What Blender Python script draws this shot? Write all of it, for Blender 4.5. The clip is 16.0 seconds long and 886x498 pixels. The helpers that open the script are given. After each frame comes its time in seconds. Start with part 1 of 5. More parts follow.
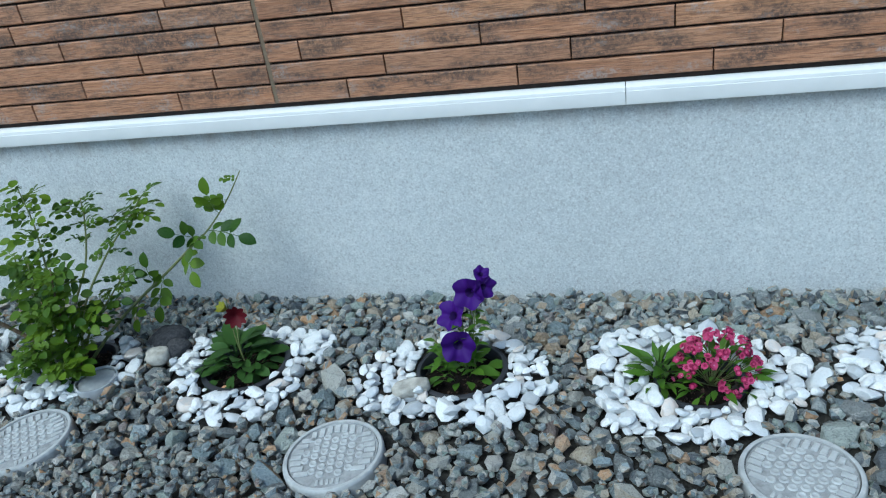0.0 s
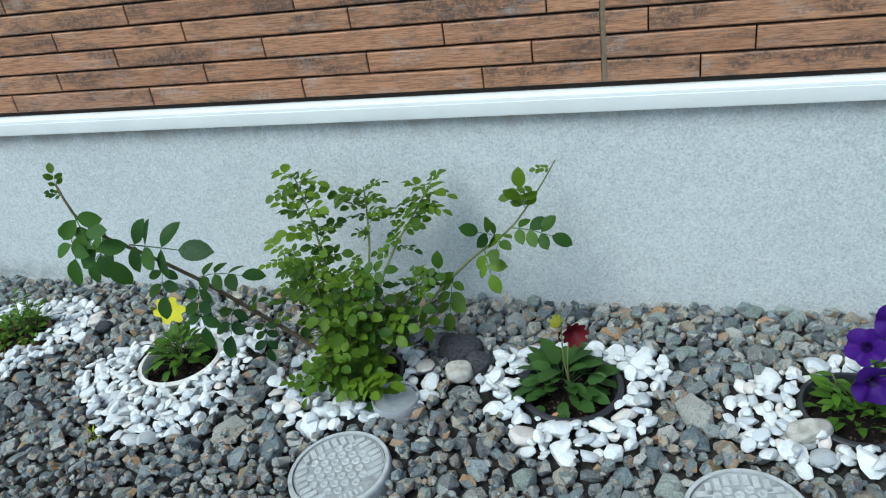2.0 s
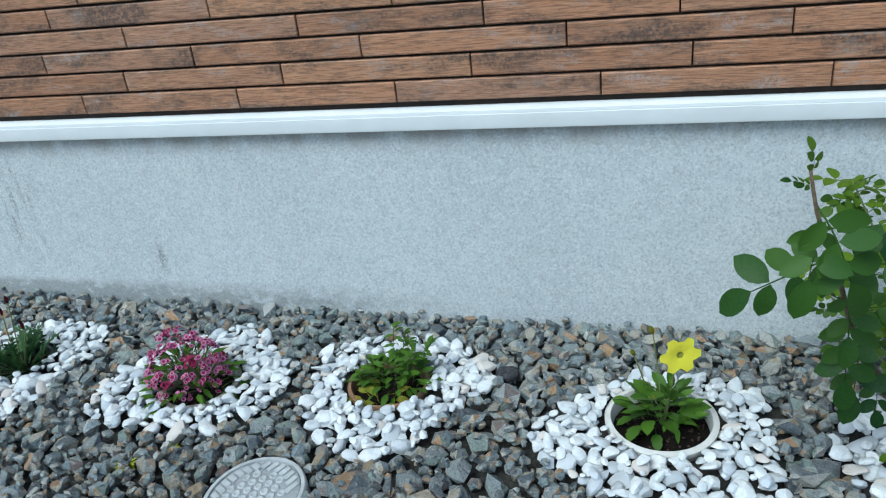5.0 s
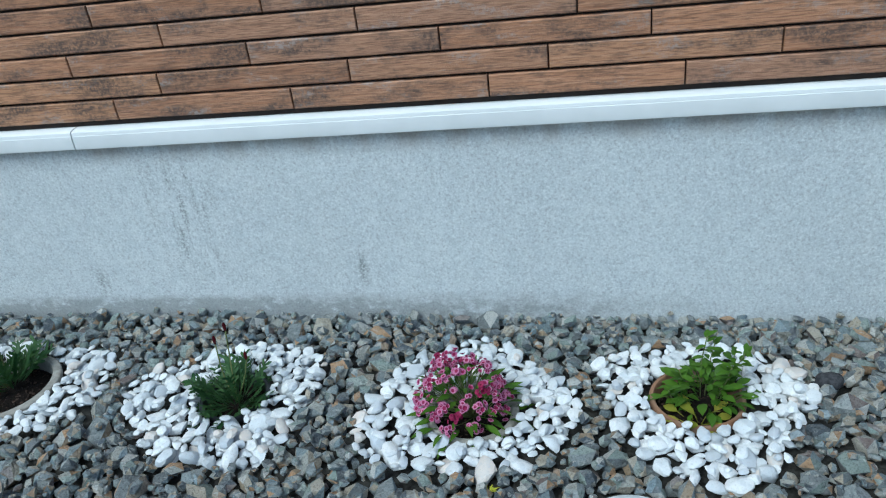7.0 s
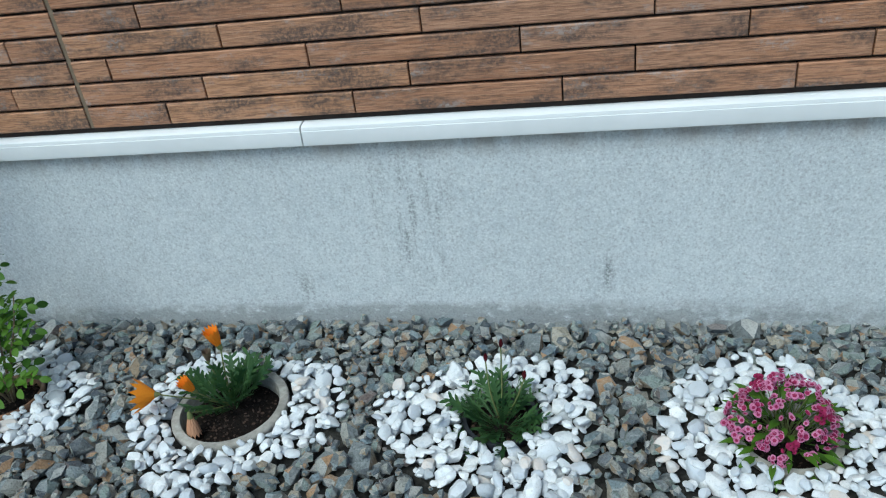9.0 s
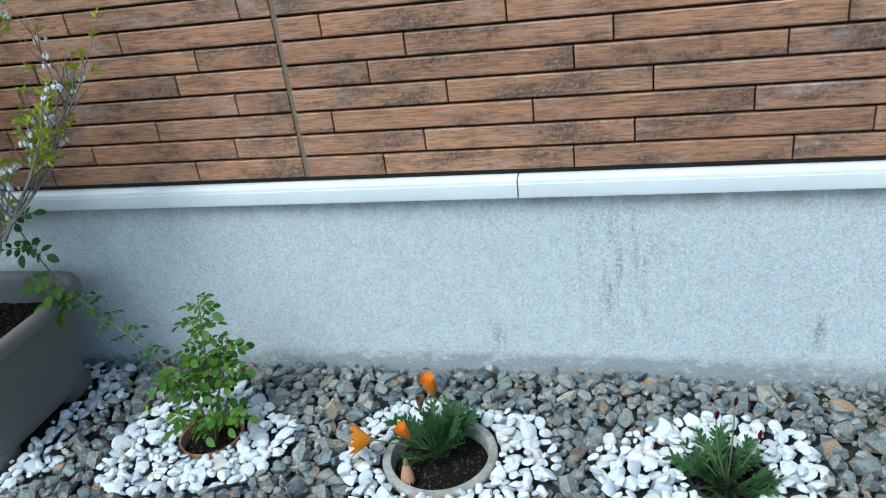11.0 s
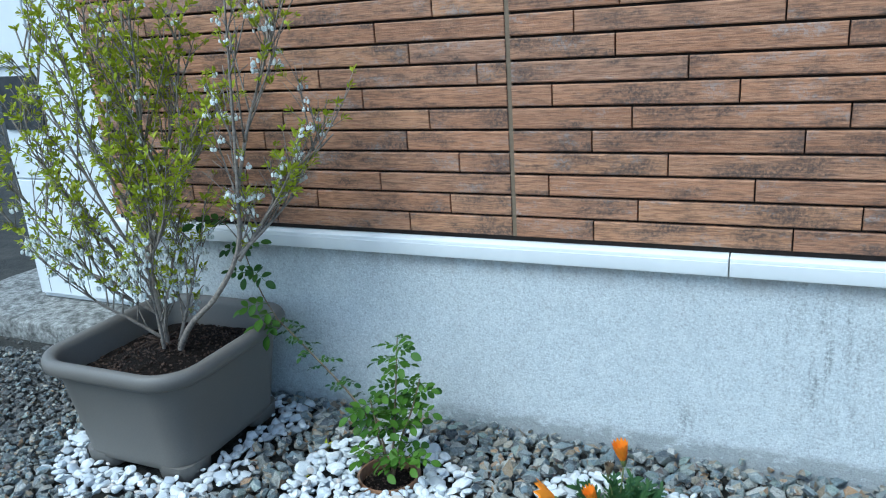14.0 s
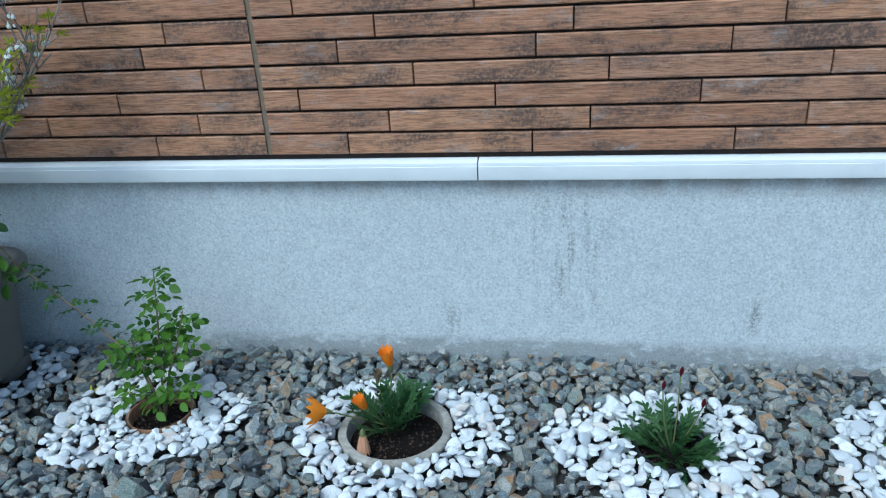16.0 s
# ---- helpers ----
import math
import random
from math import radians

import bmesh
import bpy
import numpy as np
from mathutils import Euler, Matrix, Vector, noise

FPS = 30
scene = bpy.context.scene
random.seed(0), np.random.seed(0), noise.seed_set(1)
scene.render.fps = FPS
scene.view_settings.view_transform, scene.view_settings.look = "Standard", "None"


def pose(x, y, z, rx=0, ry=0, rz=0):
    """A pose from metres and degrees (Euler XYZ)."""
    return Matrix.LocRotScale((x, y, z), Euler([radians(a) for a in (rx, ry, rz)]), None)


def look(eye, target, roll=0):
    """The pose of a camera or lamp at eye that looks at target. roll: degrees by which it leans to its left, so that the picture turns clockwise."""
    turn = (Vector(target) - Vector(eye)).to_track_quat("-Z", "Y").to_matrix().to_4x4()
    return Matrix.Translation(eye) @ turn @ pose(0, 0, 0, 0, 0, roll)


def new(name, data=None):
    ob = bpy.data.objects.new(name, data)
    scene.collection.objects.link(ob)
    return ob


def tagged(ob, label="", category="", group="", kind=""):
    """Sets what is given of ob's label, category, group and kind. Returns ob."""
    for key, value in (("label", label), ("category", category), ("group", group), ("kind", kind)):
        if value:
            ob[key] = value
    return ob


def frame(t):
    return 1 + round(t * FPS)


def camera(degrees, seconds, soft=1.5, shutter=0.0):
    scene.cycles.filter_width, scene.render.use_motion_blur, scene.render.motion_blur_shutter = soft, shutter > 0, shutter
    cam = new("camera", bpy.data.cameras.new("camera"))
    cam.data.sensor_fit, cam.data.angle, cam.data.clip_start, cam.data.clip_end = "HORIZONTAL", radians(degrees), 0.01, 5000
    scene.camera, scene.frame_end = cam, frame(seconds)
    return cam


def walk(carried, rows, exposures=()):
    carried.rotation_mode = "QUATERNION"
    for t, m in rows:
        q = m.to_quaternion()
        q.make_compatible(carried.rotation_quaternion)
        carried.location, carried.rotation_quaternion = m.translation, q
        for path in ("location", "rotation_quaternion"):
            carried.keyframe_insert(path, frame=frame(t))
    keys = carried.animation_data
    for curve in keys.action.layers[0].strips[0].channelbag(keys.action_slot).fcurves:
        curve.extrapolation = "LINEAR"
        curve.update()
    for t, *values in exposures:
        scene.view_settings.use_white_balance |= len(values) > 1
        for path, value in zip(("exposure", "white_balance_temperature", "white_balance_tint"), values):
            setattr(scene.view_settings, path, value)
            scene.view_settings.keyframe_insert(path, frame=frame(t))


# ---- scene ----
cam = camera(61.0, 16.0, soft=1.15)
PATH = [
    (0, (0.73, -1.511, 0.913), (0.275, 0.19, -0.034), -8.8),
    (0.5, (0.619, -1.48, 0.897), (0.151, 0.205, -0.075), -9.1),
    (1, (0.461, -1.399, 0.928), (-0.022, 0.271, -0.061), -9.4),
    (1.5, (0.319, -1.362, 0.924), (-0.202, 0.301, -0.057), -9.5),
    (2, (0.118, -1.404, 0.928), (-0.455, 0.236, -0.062), -9.2),
    (2.5, (-0.071, -1.47, 0.92), (-0.643, 0.179, -0.056), -8.7),
    (3, (-0.204, -1.48, 0.905), (-0.764, 0.183, -0.055), -7.3),
    (3.5, (-0.381, -1.42, 0.894), (-0.998, 0.248, -0.021), -8.2),
    (4, (-0.555, -1.395, 0.853), (-1.17, 0.29, -0.03), -7.9),
    (4.2, (-0.645, -1.395, 0.835), (-1.241, 0.302, -0.039), -7.4),
    (6.3, (-1.347, -1.278, 0.874), (-1.79, 0.435, -0.059), -7.5),
    (6.5, (-1.445, -1.299, 0.877), (-1.864, 0.417, -0.06), -7.2),
    (7, (-1.56, -1.321, 0.873), (-1.941, 0.395, -0.081), -7.4),
    (7.5, (-1.667, -1.278, 0.864), (-2.049, 0.407, -0.144), -7.6),
    (8, (-1.796, -1.214, 0.873), (-2.2, 0.455, -0.152), -7.8),
    (8.5, (-1.908, -1.212, 0.886), (-2.32, 0.447, -0.153), -8.2),
    (9, (-2.076, -1.261, 0.911), (-2.446, 0.428, -0.094), -7.6),
    (9.2, (-2.107, -1.277, 0.924), (-2.491, 0.411, -0.078), -8.2),
    (11.3, (-2.424, -1.349, 0.961), (-2.923, 0.409, 0.149), -7.3),
    (11.5, (-2.454, -1.387, 0.939), (-2.943, 0.406, 0.199), -6.5),
    (12, (-2.471, -1.453, 0.918), (-3.035, 0.369, 0.315), -5.7),
    (12.5, (-2.502, -1.461, 0.925), (-3.211, 0.312, 0.33), -5.9),
    (13, (-2.507, -1.461, 0.919), (-3.281, 0.287, 0.331), -5.1),
    (13.5, (-2.519, -1.452, 0.907), (-3.306, 0.291, 0.323), -4.0),
    (14, (-2.519, -1.456, 0.905), (-3.313, 0.283, 0.318), -3.9),
    (14.5, (-2.499, -1.47, 0.892), (-3.292, 0.27, 0.308), -3.8),
    (15, (-2.491, -1.463, 0.88), (-3.142, 0.318, 0.246), -3.3),
    (15.5, (-2.457, -1.436, 0.883), (-2.942, 0.359, 0.146), -4.1),
    (16, (-2.42, -1.417, 0.884), (-2.735, 0.383, 0.071), -3.6),
]
EXPOSURES = [(0.0, 0.37, 5250, -5), (1.5, 0.49, 5650, -5), (2.5, 0.51, 5600, -5), (4.2, 0.47, 5500, -5), (6.5, 0.29, 5300, -5), (8.0, 0.33, 5350, -5), (9.0, 0.31, 5550, -5), (11.5, 0.66, 5300, -5), (14.5, 0.63, 5050, -5), (16.0, 0.39, 5000, -5)]
walk(cam, [(t, look(eye, target, roll)) for t, eye, target, roll in PATH], EXPOSURES)

# ---- world and light ----
world = bpy.data.worlds.new("world")
scene.world = world
world.use_nodes = True
wn = world.node_tree.nodes
sky = wn.new("ShaderNodeTexSky")
sky.sky_type, sky.sun_disc = "NISHITA", False
sky.sun_elevation, sky.sun_rotation = radians(55), radians(210)
sky.air_density, sky.dust_density, sky.ozone_density = 1.0, 2.5, 1.0
wn["Background"].inputs["Strength"].default_value = 0.13
world.node_tree.links.new(sky.outputs[0], wn["Background"].inputs["Color"])
sun = new("sun", bpy.data.lights.new("sun", "SUN"))
sun.data.energy, sun.data.angle, sun.data.color = 1.5, radians(32), (1.0, 0.96, 0.9)
sun.matrix_world = look((-1.2, -2.05, 3.4), (0, 0, 0))


# ---- materials ----
class Nodes:
    """A small builder for a procedural material."""

    def __init__(self, name, rough=0.7, metal=0.0, spec=0.4):
        self.mat = bpy.data.materials.new(name)
        self.mat.use_nodes = True
        self.t = self.mat.node_tree
        self.out = self.t.nodes["Principled BSDF"]
        self.out.inputs["Roughness"].default_value = rough
        self.out.inputs["Metallic"].default_value = metal
        self.out.inputs["Specular IOR Level"].default_value = spec
        self.geo = self.t.nodes.new("ShaderNodeNewGeometry")
        self.tex = self.t.nodes.new("ShaderNodeTexCoord")
        self.info = self.t.nodes.new("ShaderNodeObjectInfo")

    def link(self, a, b):
        self.t.links.new(a, b)

    def map(self, src, scale=(1, 1, 1), loc=(0, 0, 0)):
        n = self.t.nodes.new("ShaderNodeMapping")
        n.inputs["Scale"].default_value = scale
        n.inputs["Location"].default_value = loc
        self.link(src, n.inputs[0])
        return n.outputs[0]

    def noise(self, src, scale, detail=4, rough=0.6):
        n = self.t.nodes.new("ShaderNodeTexNoise")
        n.inputs["Scale"].default_value, n.inputs["Detail"].default_value, n.inputs["Roughness"].default_value = scale, detail, rough
        self.link(src, n.inputs["Vector"])
        return n.outputs["Fac"]

    def voronoi(self, src, scale):
        n = self.t.nodes.new("ShaderNodeTexVoronoi")
        n.inputs["Scale"].default_value = scale
        self.link(src, n.inputs["Vector"])
        return n.outputs["Distance"]

    def ramp(self, src, stops, constant=False):
        n = self.t.nodes.new("ShaderNodeValToRGB")
        r = n.color_ramp
        if constant:
            r.interpolation = "CONSTANT"
        while len(r.elements) < len(stops):
            r.elements.new(0.5)
        for e, (p, c) in zip(r.elements, stops):
            e.position = p
            e.color = (*c, 1) if isinstance(c, tuple) else (c, c, c, 1)
        self.link(src, n.inputs[0])
        return n.outputs["Color"]

    def mix(self, fac, a, b, mode="MIX"):
        n = self.t.nodes.new("ShaderNodeMix")
        n.data_type, n.blend_type = "RGBA", mode
        for v, s in ((fac, n.inputs[0]), (a, n.inputs[6]), (b, n.inputs[7])):
            if isinstance(v, (int, float)):
                s.default_value = v if s == n.inputs[0] else (v, v, v, 1)
            elif isinstance(v, tuple):
                s.default_value = (*v, 1)
            else:
                self.link(v, s)
        return n.outputs[2]

    def math(self, op, a, b=0.0):
        n = self.t.nodes.new("ShaderNodeMath")
        n.operation = op
        for v, s in ((a, n.inputs[0]), (b, n.inputs[1])):
            if isinstance(v, (int, float)):
                s.default_value = v
            else:
                self.link(v, s)
        return n.outputs[0]

    def vadd(self, a, b):
        n = self.t.nodes.new("ShaderNodeVectorMath")
        self.link(a, n.inputs[0])
        self.link(b, n.inputs[1])
        return n.outputs[0]

    def bump(self, height, strength=0.4, dist=0.002):
        n = self.t.nodes.new("ShaderNodeBump")
        n.inputs["Strength"].default_value, n.inputs["Distance"].default_value = strength, dist
        self.link(height, n.inputs["Height"])
        self.link(n.outputs[0], self.out.inputs["Normal"])

    def color(self, c):
        if isinstance(c, tuple):
            self.out.inputs["Base Color"].default_value = (*c, 1)
        else:
            self.link(c, self.out.inputs["Base Color"])
        return self.mat


def near_mask(n, pos, x, z, wx, wz):
    """1 at (x, z) on the wall, falling to 0 at the half widths wx, wz."""
    s = n.t.nodes.new("ShaderNodeSeparateXYZ")
    n.link(pos, s.inputs[0])
    dx = n.math("ABSOLUTE", n.math("MULTIPLY", n.math("SUBTRACT", s.outputs[0], x), 1 / wx))
    dz = n.math("ABSOLUTE", n.math("MULTIPLY", n.math("SUBTRACT", s.outputs[2], z), 1 / wz))
    return n.math("MULTIPLY", n.math("MAXIMUM", n.math("SUBTRACT", 1.0, dx), 0), n.math("MAXIMUM", n.math("SUBTRACT", 1.0, dz), 0))


def mat_board():
    n = Nodes("siding_board", 0.62)
    p = n.vadd(n.geo.outputs["Position"], n.map(n.info.outputs["Random"], (37, 5, 11)))
    grain = n.noise(n.map(p, (9, 9, 210)), 1.0, 5, 0.75)
    fine = n.noise(n.map(p, (30, 30, 420)), 1.0, 3, 0.6)
    blot = n.noise(n.map(p, (6, 6, 17)), 1.0, 5, 0.72)
    speck = n.noise(p, 160, 3, 0.7)
    base = n.ramp(n.info.outputs["Random"], [(0, (0.34, 0.16, 0.082)), (0.3, (0.455, 0.215, 0.108)), (0.6, (0.40, 0.20, 0.108)), (0.85, (0.485, 0.243, 0.12)), (1, (0.36, 0.19, 0.115))])
    base = n.mix(n.ramp(grain, [(0.42, 0.0), (0.62, 0.75)]), base, n.mix(0.55, base, (0.62, 0.36, 0.22)))
    base = n.mix(n.ramp(fine, [(0.46, 0.0), (0.62, 0.7)]), base, (0.17, 0.085, 0.05))
    dark = n.math("MULTIPLY", n.ramp(blot, [(0.47, 0.0), (0.60, 1.0)]), n.ramp(speck, [(0.36, 0.25), (0.56, 1.0)]))
    base = n.mix(n.math("MULTIPLY", dark, 0.86), base, (0.085, 0.060, 0.048))
    grey = n.math("MULTIPLY", n.ramp(n.noise(n.map(p, (9, 9, 25), (3, 1, 7)), 1.0, 4, 0.7), [(0.55, 0.0), (0.68, 0.75)]), n.ramp(speck, [(0.45, 0.15), (0.55, 1.0)]))
    base = n.mix(grey, base, (0.40, 0.33, 0.29))
    n.bump(n.math("ADD", n.math("MULTIPLY", grain, 0.7), n.math("MULTIPLY", speck, 0.5)), 0.9, 0.0022)
    return n.color(base)


def mat_noise(name, a, b, scale=40, rough=0.7, bump=0.3, dist=0.001, spec=0.4, detail=4, big=None):
    n = Nodes(name, rough, 0.0, spec)
    p = n.geo.outputs["Position"]
    c = n.ramp(n.noise(p, scale, detail), [(0.32, a), (0.68, b)])
    if big:
        c = n.mix(n.ramp(n.noise(p, big[0], 3), [(0.45, 0.0), (0.7, big[2])]), c, big[1])
    if bump:
        n.bump(n.noise(p, scale * 2.2, 4), bump, dist)
    return n.color(c)


def mat_stucco():
    n = Nodes("foundation_stucco", 0.88, 0.0, 0.25)
    p = n.geo.outputs["Position"]
    grit = n.noise(p, 215, 3, 0.75)
    mid = n.noise(p, 26, 4, 0.6)
    wide = n.noise(n.map(p, (2.2, 2.2, 1.2)), 1.0, 3, 0.5)
    c = n.ramp(mid, [(0.3, (0.56, 0.59, 0.59)), (0.7, (0.65, 0.67, 0.66))])
    c = n.mix(n.ramp(wide, [(0.42, 0.0), (0.7, 0.4)]), c, (0.49, 0.515, 0.52))
    c = n.mix(n.ramp(grit, [(0.34, 0.55), (0.47, 0.0)]), c, (0.30, 0.285, 0.285))
    c = n.mix(n.ramp(grit, [(0.53, 0.0), (0.66, 0.7)]), c, (0.80, 0.815, 0.80))
    streak = n.noise(n.map(p, (60, 60, 6)), 1.0, 4, 0.7)
    m = n.math("MULTIPLY", near_mask(n, p, -2.405, 0.25, 0.11, 0.21), n.ramp(streak, [(0.44, 0.0), (0.62, 0.85)]))
    m = n.math("ADD", m, n.math("MULTIPLY", near_mask(n, p, -2.035, 0.10, 0.020, 0.055), n.ramp(streak, [(0.34, 0.1), (0.58, 0.9)])))
    m = n.math("ADD", m, n.math("MULTIPLY", near_mask(n, p, -2.655, 0.075, 0.02, 0.05), n.ramp(streak, [(0.32, 0.1), (0.55, 0.9)])))
    m = n.math("MINIMUM", n.math("MULTIPLY", m, n.ramp(grit, [(0.35, 1.6), (0.62, 0.2)])), 0.85)
    c = n.mix(m, c, (0.20, 0.205, 0.20))
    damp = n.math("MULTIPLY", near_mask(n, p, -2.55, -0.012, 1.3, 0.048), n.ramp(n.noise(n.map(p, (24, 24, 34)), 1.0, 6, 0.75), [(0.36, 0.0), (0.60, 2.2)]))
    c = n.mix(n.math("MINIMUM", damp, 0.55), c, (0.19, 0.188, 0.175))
    sand = n.math("MULTIPLY", near_mask(n, p, -1.5, 0.40, 5, 0.05), n.ramp(n.noise(n.map(p, (14, 14, 3)), 1.0, 4, 0.7), [(0.40, 0.1), (0.65, 1.1)]))
    c = n.mix(n.math("MINIMUM", sand, 0.6), c, (0.36, 0.31, 0.26))
    n.bump(n.math("ADD", grit, n.math("MULTIPLY", mid, 0.6)), 0.8, 0.0035)
    return n.color(c)


def mat_stone(name, stops, source, rough=0.75, vein=0.35):
    n = Nodes(name, rough, 0.0, 0.35)
    p = n.geo.outputs["Position"]
    rnd = n.geo.outputs["Random Per Island"] if source == "island" else n.info.outputs["Random"]
    c = n.ramp(rnd, stops, True)
    shade = n.math("FRACT", n.math("MULTIPLY", rnd, 37.31))
    c = n.mix(n.ramp(shade, [(0.0, 0.6), (0.40, 0.0)]), c, n.mix(0.55, c, (0.035, 0.042, 0.05)))
    c = n.mix(n.ramp(shade, [(0.6, 0.0), (1.0, 0.5)]), c, n.mix(0.6, c, (0.60, 0.61, 0.58)))
    q = n.vadd(p, n.map(rnd, (19, 7, 3)))
    c = n.mix(n.ramp(n.noise(q, 75, 6, 0.8), [(0.45, 0.0), (0.66, 0.7)]), c, n.mix(0.38, c, (0.50, 0.51, 0.48)))
    c = n.mix(n.ramp(n.noise(n.map(q, (26, 95, 60)), 1.0, 5, 0.75), [(0.57, 0.0), (0.66, vein * 1.7)]), c, (0.62, 0.62, 0.58))
    c = n.mix(n.ramp(n.noise(n.map(q, (1, 1, 1), (4, 9, 2)), 60, 5, 0.8), [(0.34, 0.6), (0.45, 0.0)]), c, n.mix(0.5, c, (0.045, 0.05, 0.055)))
    c = n.mix(n.ramp(n.noise(q, 300, 2, 0.6), [(0.36, 0.55), (0.48, 0.0)]), c, n.mix(0.6, c, (0.05, 0.055, 0.06)))
    n.bump(n.math("ADD", n.noise(q, 170, 5, 0.8), n.math("MULTIPLY", n.noise(q, 60, 4, 0.7), 2.0)), 1.0, 0.006)
    return n.color(c)


GREYS = [(0.0, (0.183, 0.201, 0.201)), (0.12, (0.305, 0.336, 0.329)), (0.25, (0.439, 0.433, 0.378)), (0.36, (0.22, 0.275, 0.287)), (0.48, (0.488, 0.427, 0.323)), (0.57, (0.104, 0.122, 0.14)),
         (0.66, (0.305, 0.366, 0.323)), (0.76, (0.573, 0.561, 0.512)), (0.83, (0.366, 0.275, 0.171)), (0.885, (0.512, 0.317, 0.165)), (0.925, (0.207, 0.159, 0.14)), (0.96, (0.281, 0.354, 0.39))]
FINES = [(0.0, (0.085, 0.085, 0.08)), (0.25, (0.125, 0.12, 0.108)), (0.5, (0.06, 0.064, 0.066)), (0.7, (0.19, 0.175, 0.15)), (0.88, (0.12, 0.095, 0.075))]
WHITES = [(0.0, (0.706, 0.722, 0.717)), (0.3, (0.621, 0.642, 0.647)), (0.52, (0.76, 0.765, 0.749)), (0.76, (0.535, 0.562, 0.589)), (0.9, (0.663, 0.599, 0.535)), (0.95, (0.428, 0.449, 0.46))]


def mat_white():
    n = Nodes("white_marble_pebble", 0.55, 0.0, 0.4)
    p = n.geo.outputs["Position"]
    rnd = n.info.outputs["Random"]
    c = n.ramp(rnd, WHITES, True)
    q = n.vadd(p, n.map(rnd, (19, 7, 3)))
    c = n.mix(n.ramp(n.noise(q, 55, 5, 0.75), [(0.46, 0.0), (0.62, 0.55)]), c, (0.50, 0.53, 0.55))
    c = n.mix(n.ramp(n.noise(q, 300, 2, 0.6), [(0.30, 0.4), (0.42, 0.0)]), c, (0.42, 0.40, 0.36))
    n.bump(n.noise(q, 120, 4, 0.7), 0.7, 0.002)
    n.out.inputs["Subsurface Weight"].default_value = 0.0
    return n.color(c)


def mat_leaf(name, a, b, rough=0.5, petal=False):
    n = Nodes(name, rough if petal else 0.5, 0.0, 0.2 if petal else 0.22)
    c = n.ramp(n.info.outputs["Random"], [(0, a), (1, b)])
    isl = n.geo.outputs["Random Per Island"]
    c = n.mix(n.ramp(isl, [(0, 0.0), (1, 0.5)]), c, n.mix(0.5, b, a if petal or a[0] > 0.3 else (0.10, 0.19, 0.012)))
    p = n.geo.outputs["Position"]
    c = n.mix(n.ramp(n.noise(p, 260, 3), [(0.4, 0.0), (0.7, 0.35)]), c, n.mix(0.5, a, b if petal else (0.12, 0.18, 0.03)))
    n.bump(n.noise(p, 420, 2), 0.25, 0.0006)
    n.out.inputs["Transmission Weight"].default_value = 0.0
    n.color(c)
    tr = n.t.nodes.new("ShaderNodeBsdfTranslucent")
    n.link(c, tr.inputs[0])
    mx = n.t.nodes.new("ShaderNodeMixShader")
    mx.inputs[0].default_value = 0.12 if petal else 0.2
    n.link(n.out.outputs[0], mx.inputs[1])
    n.link(tr.outputs[0], mx.inputs[2])
    n.link(mx.outputs[0], n.t.nodes["Material Output"].inputs[0])
    return n.mat


M_BOARD = mat_board()
M_GROOVE = mat_noise("siding_groove", (0.018, 0.013, 0.010), (0.032, 0.022, 0.017), 60, 0.85)
M_SEAL = mat_noise("sealant", (0.17, 0.125, 0.08), (0.22, 0.165, 0.11), 90, 0.6)
M_STUCCO = mat_stucco()
M_TRIM = mat_noise("white_coated_metal", (0.75, 0.755, 0.735), (0.80, 0.80, 0.78), 12, 0.6, 0.05, 0.0005, 0.35, 3, (5, (0.67, 0.675, 0.65), 0.35))
M_GREY = mat_stone("river_gravel", GREYS, "island")
M_GREYP = mat_stone("river_gravel_single", GREYS, "object")
M_FINE = mat_stone("fine_gravel", FINES, "island", 0.85, 0.2)
M_PALEROCK = mat_noise("pale_rock", (0.36, 0.34, 0.29), (0.56, 0.54, 0.48), 70, 0.85, 0.8, 0.003, 0.3, 5, (40, (0.24, 0.23, 0.2), 0.7))
M_LAVA = mat_noise("lava_rock", (0.035, 0.036, 0.04), (0.10, 0.10, 0.105), 150, 0.95, 1.0, 0.006, 0.2)
M_WHITE = mat_white()
# sheet under the stones, coloured near black to deepen the shade in their gaps
M_EARTH = mat_noise("gravel_bed", (0.022, 0.022, 0.02), (0.075, 0.073, 0.066), 140, 0.95, 0.8, 0.006, 0.2, 5, (9, (0.10, 0.095, 0.08), 0.6))
M_SOIL = mat_noise("potting_soil", (0.004, 0.0035, 0.003), (0.020, 0.013, 0.009), 230, 0.95, 1.0, 0.006, 0.2, 5)
M_CRUMB = mat_noise("bark_crumb", (0.012, 0.008, 0.006), (0.10, 0.06, 0.04), 120, 0.9, 0.6)
M_BLACK = mat_noise("black_plastic", (0.018, 0.02, 0.024), (0.035, 0.038, 0.045), 40, 0.42, 0.1)
M_CREAM = mat_noise("cream_plastic", (0.62, 0.61, 0.57), (0.74, 0.73, 0.69), 30, 0.45, 0.1, 0.0005, 0.4, 4, (20, (0.45, 0.42, 0.36), 0.4))
M_TERRA = mat_noise("terracotta", (0.20, 0.105, 0.06), (0.31, 0.17, 0.095), 70, 0.85, 0.4, 0.001, 0.3, 4, (16, (0.32, 0.26, 0.2), 0.5))
M_CONC = mat_noise("cast_stone", (0.26, 0.245, 0.215), (0.44, 0.42, 0.37), 80, 0.9, 0.5, 0.0015, 0.25, 5, (18, (0.17, 0.16, 0.135), 0.7))
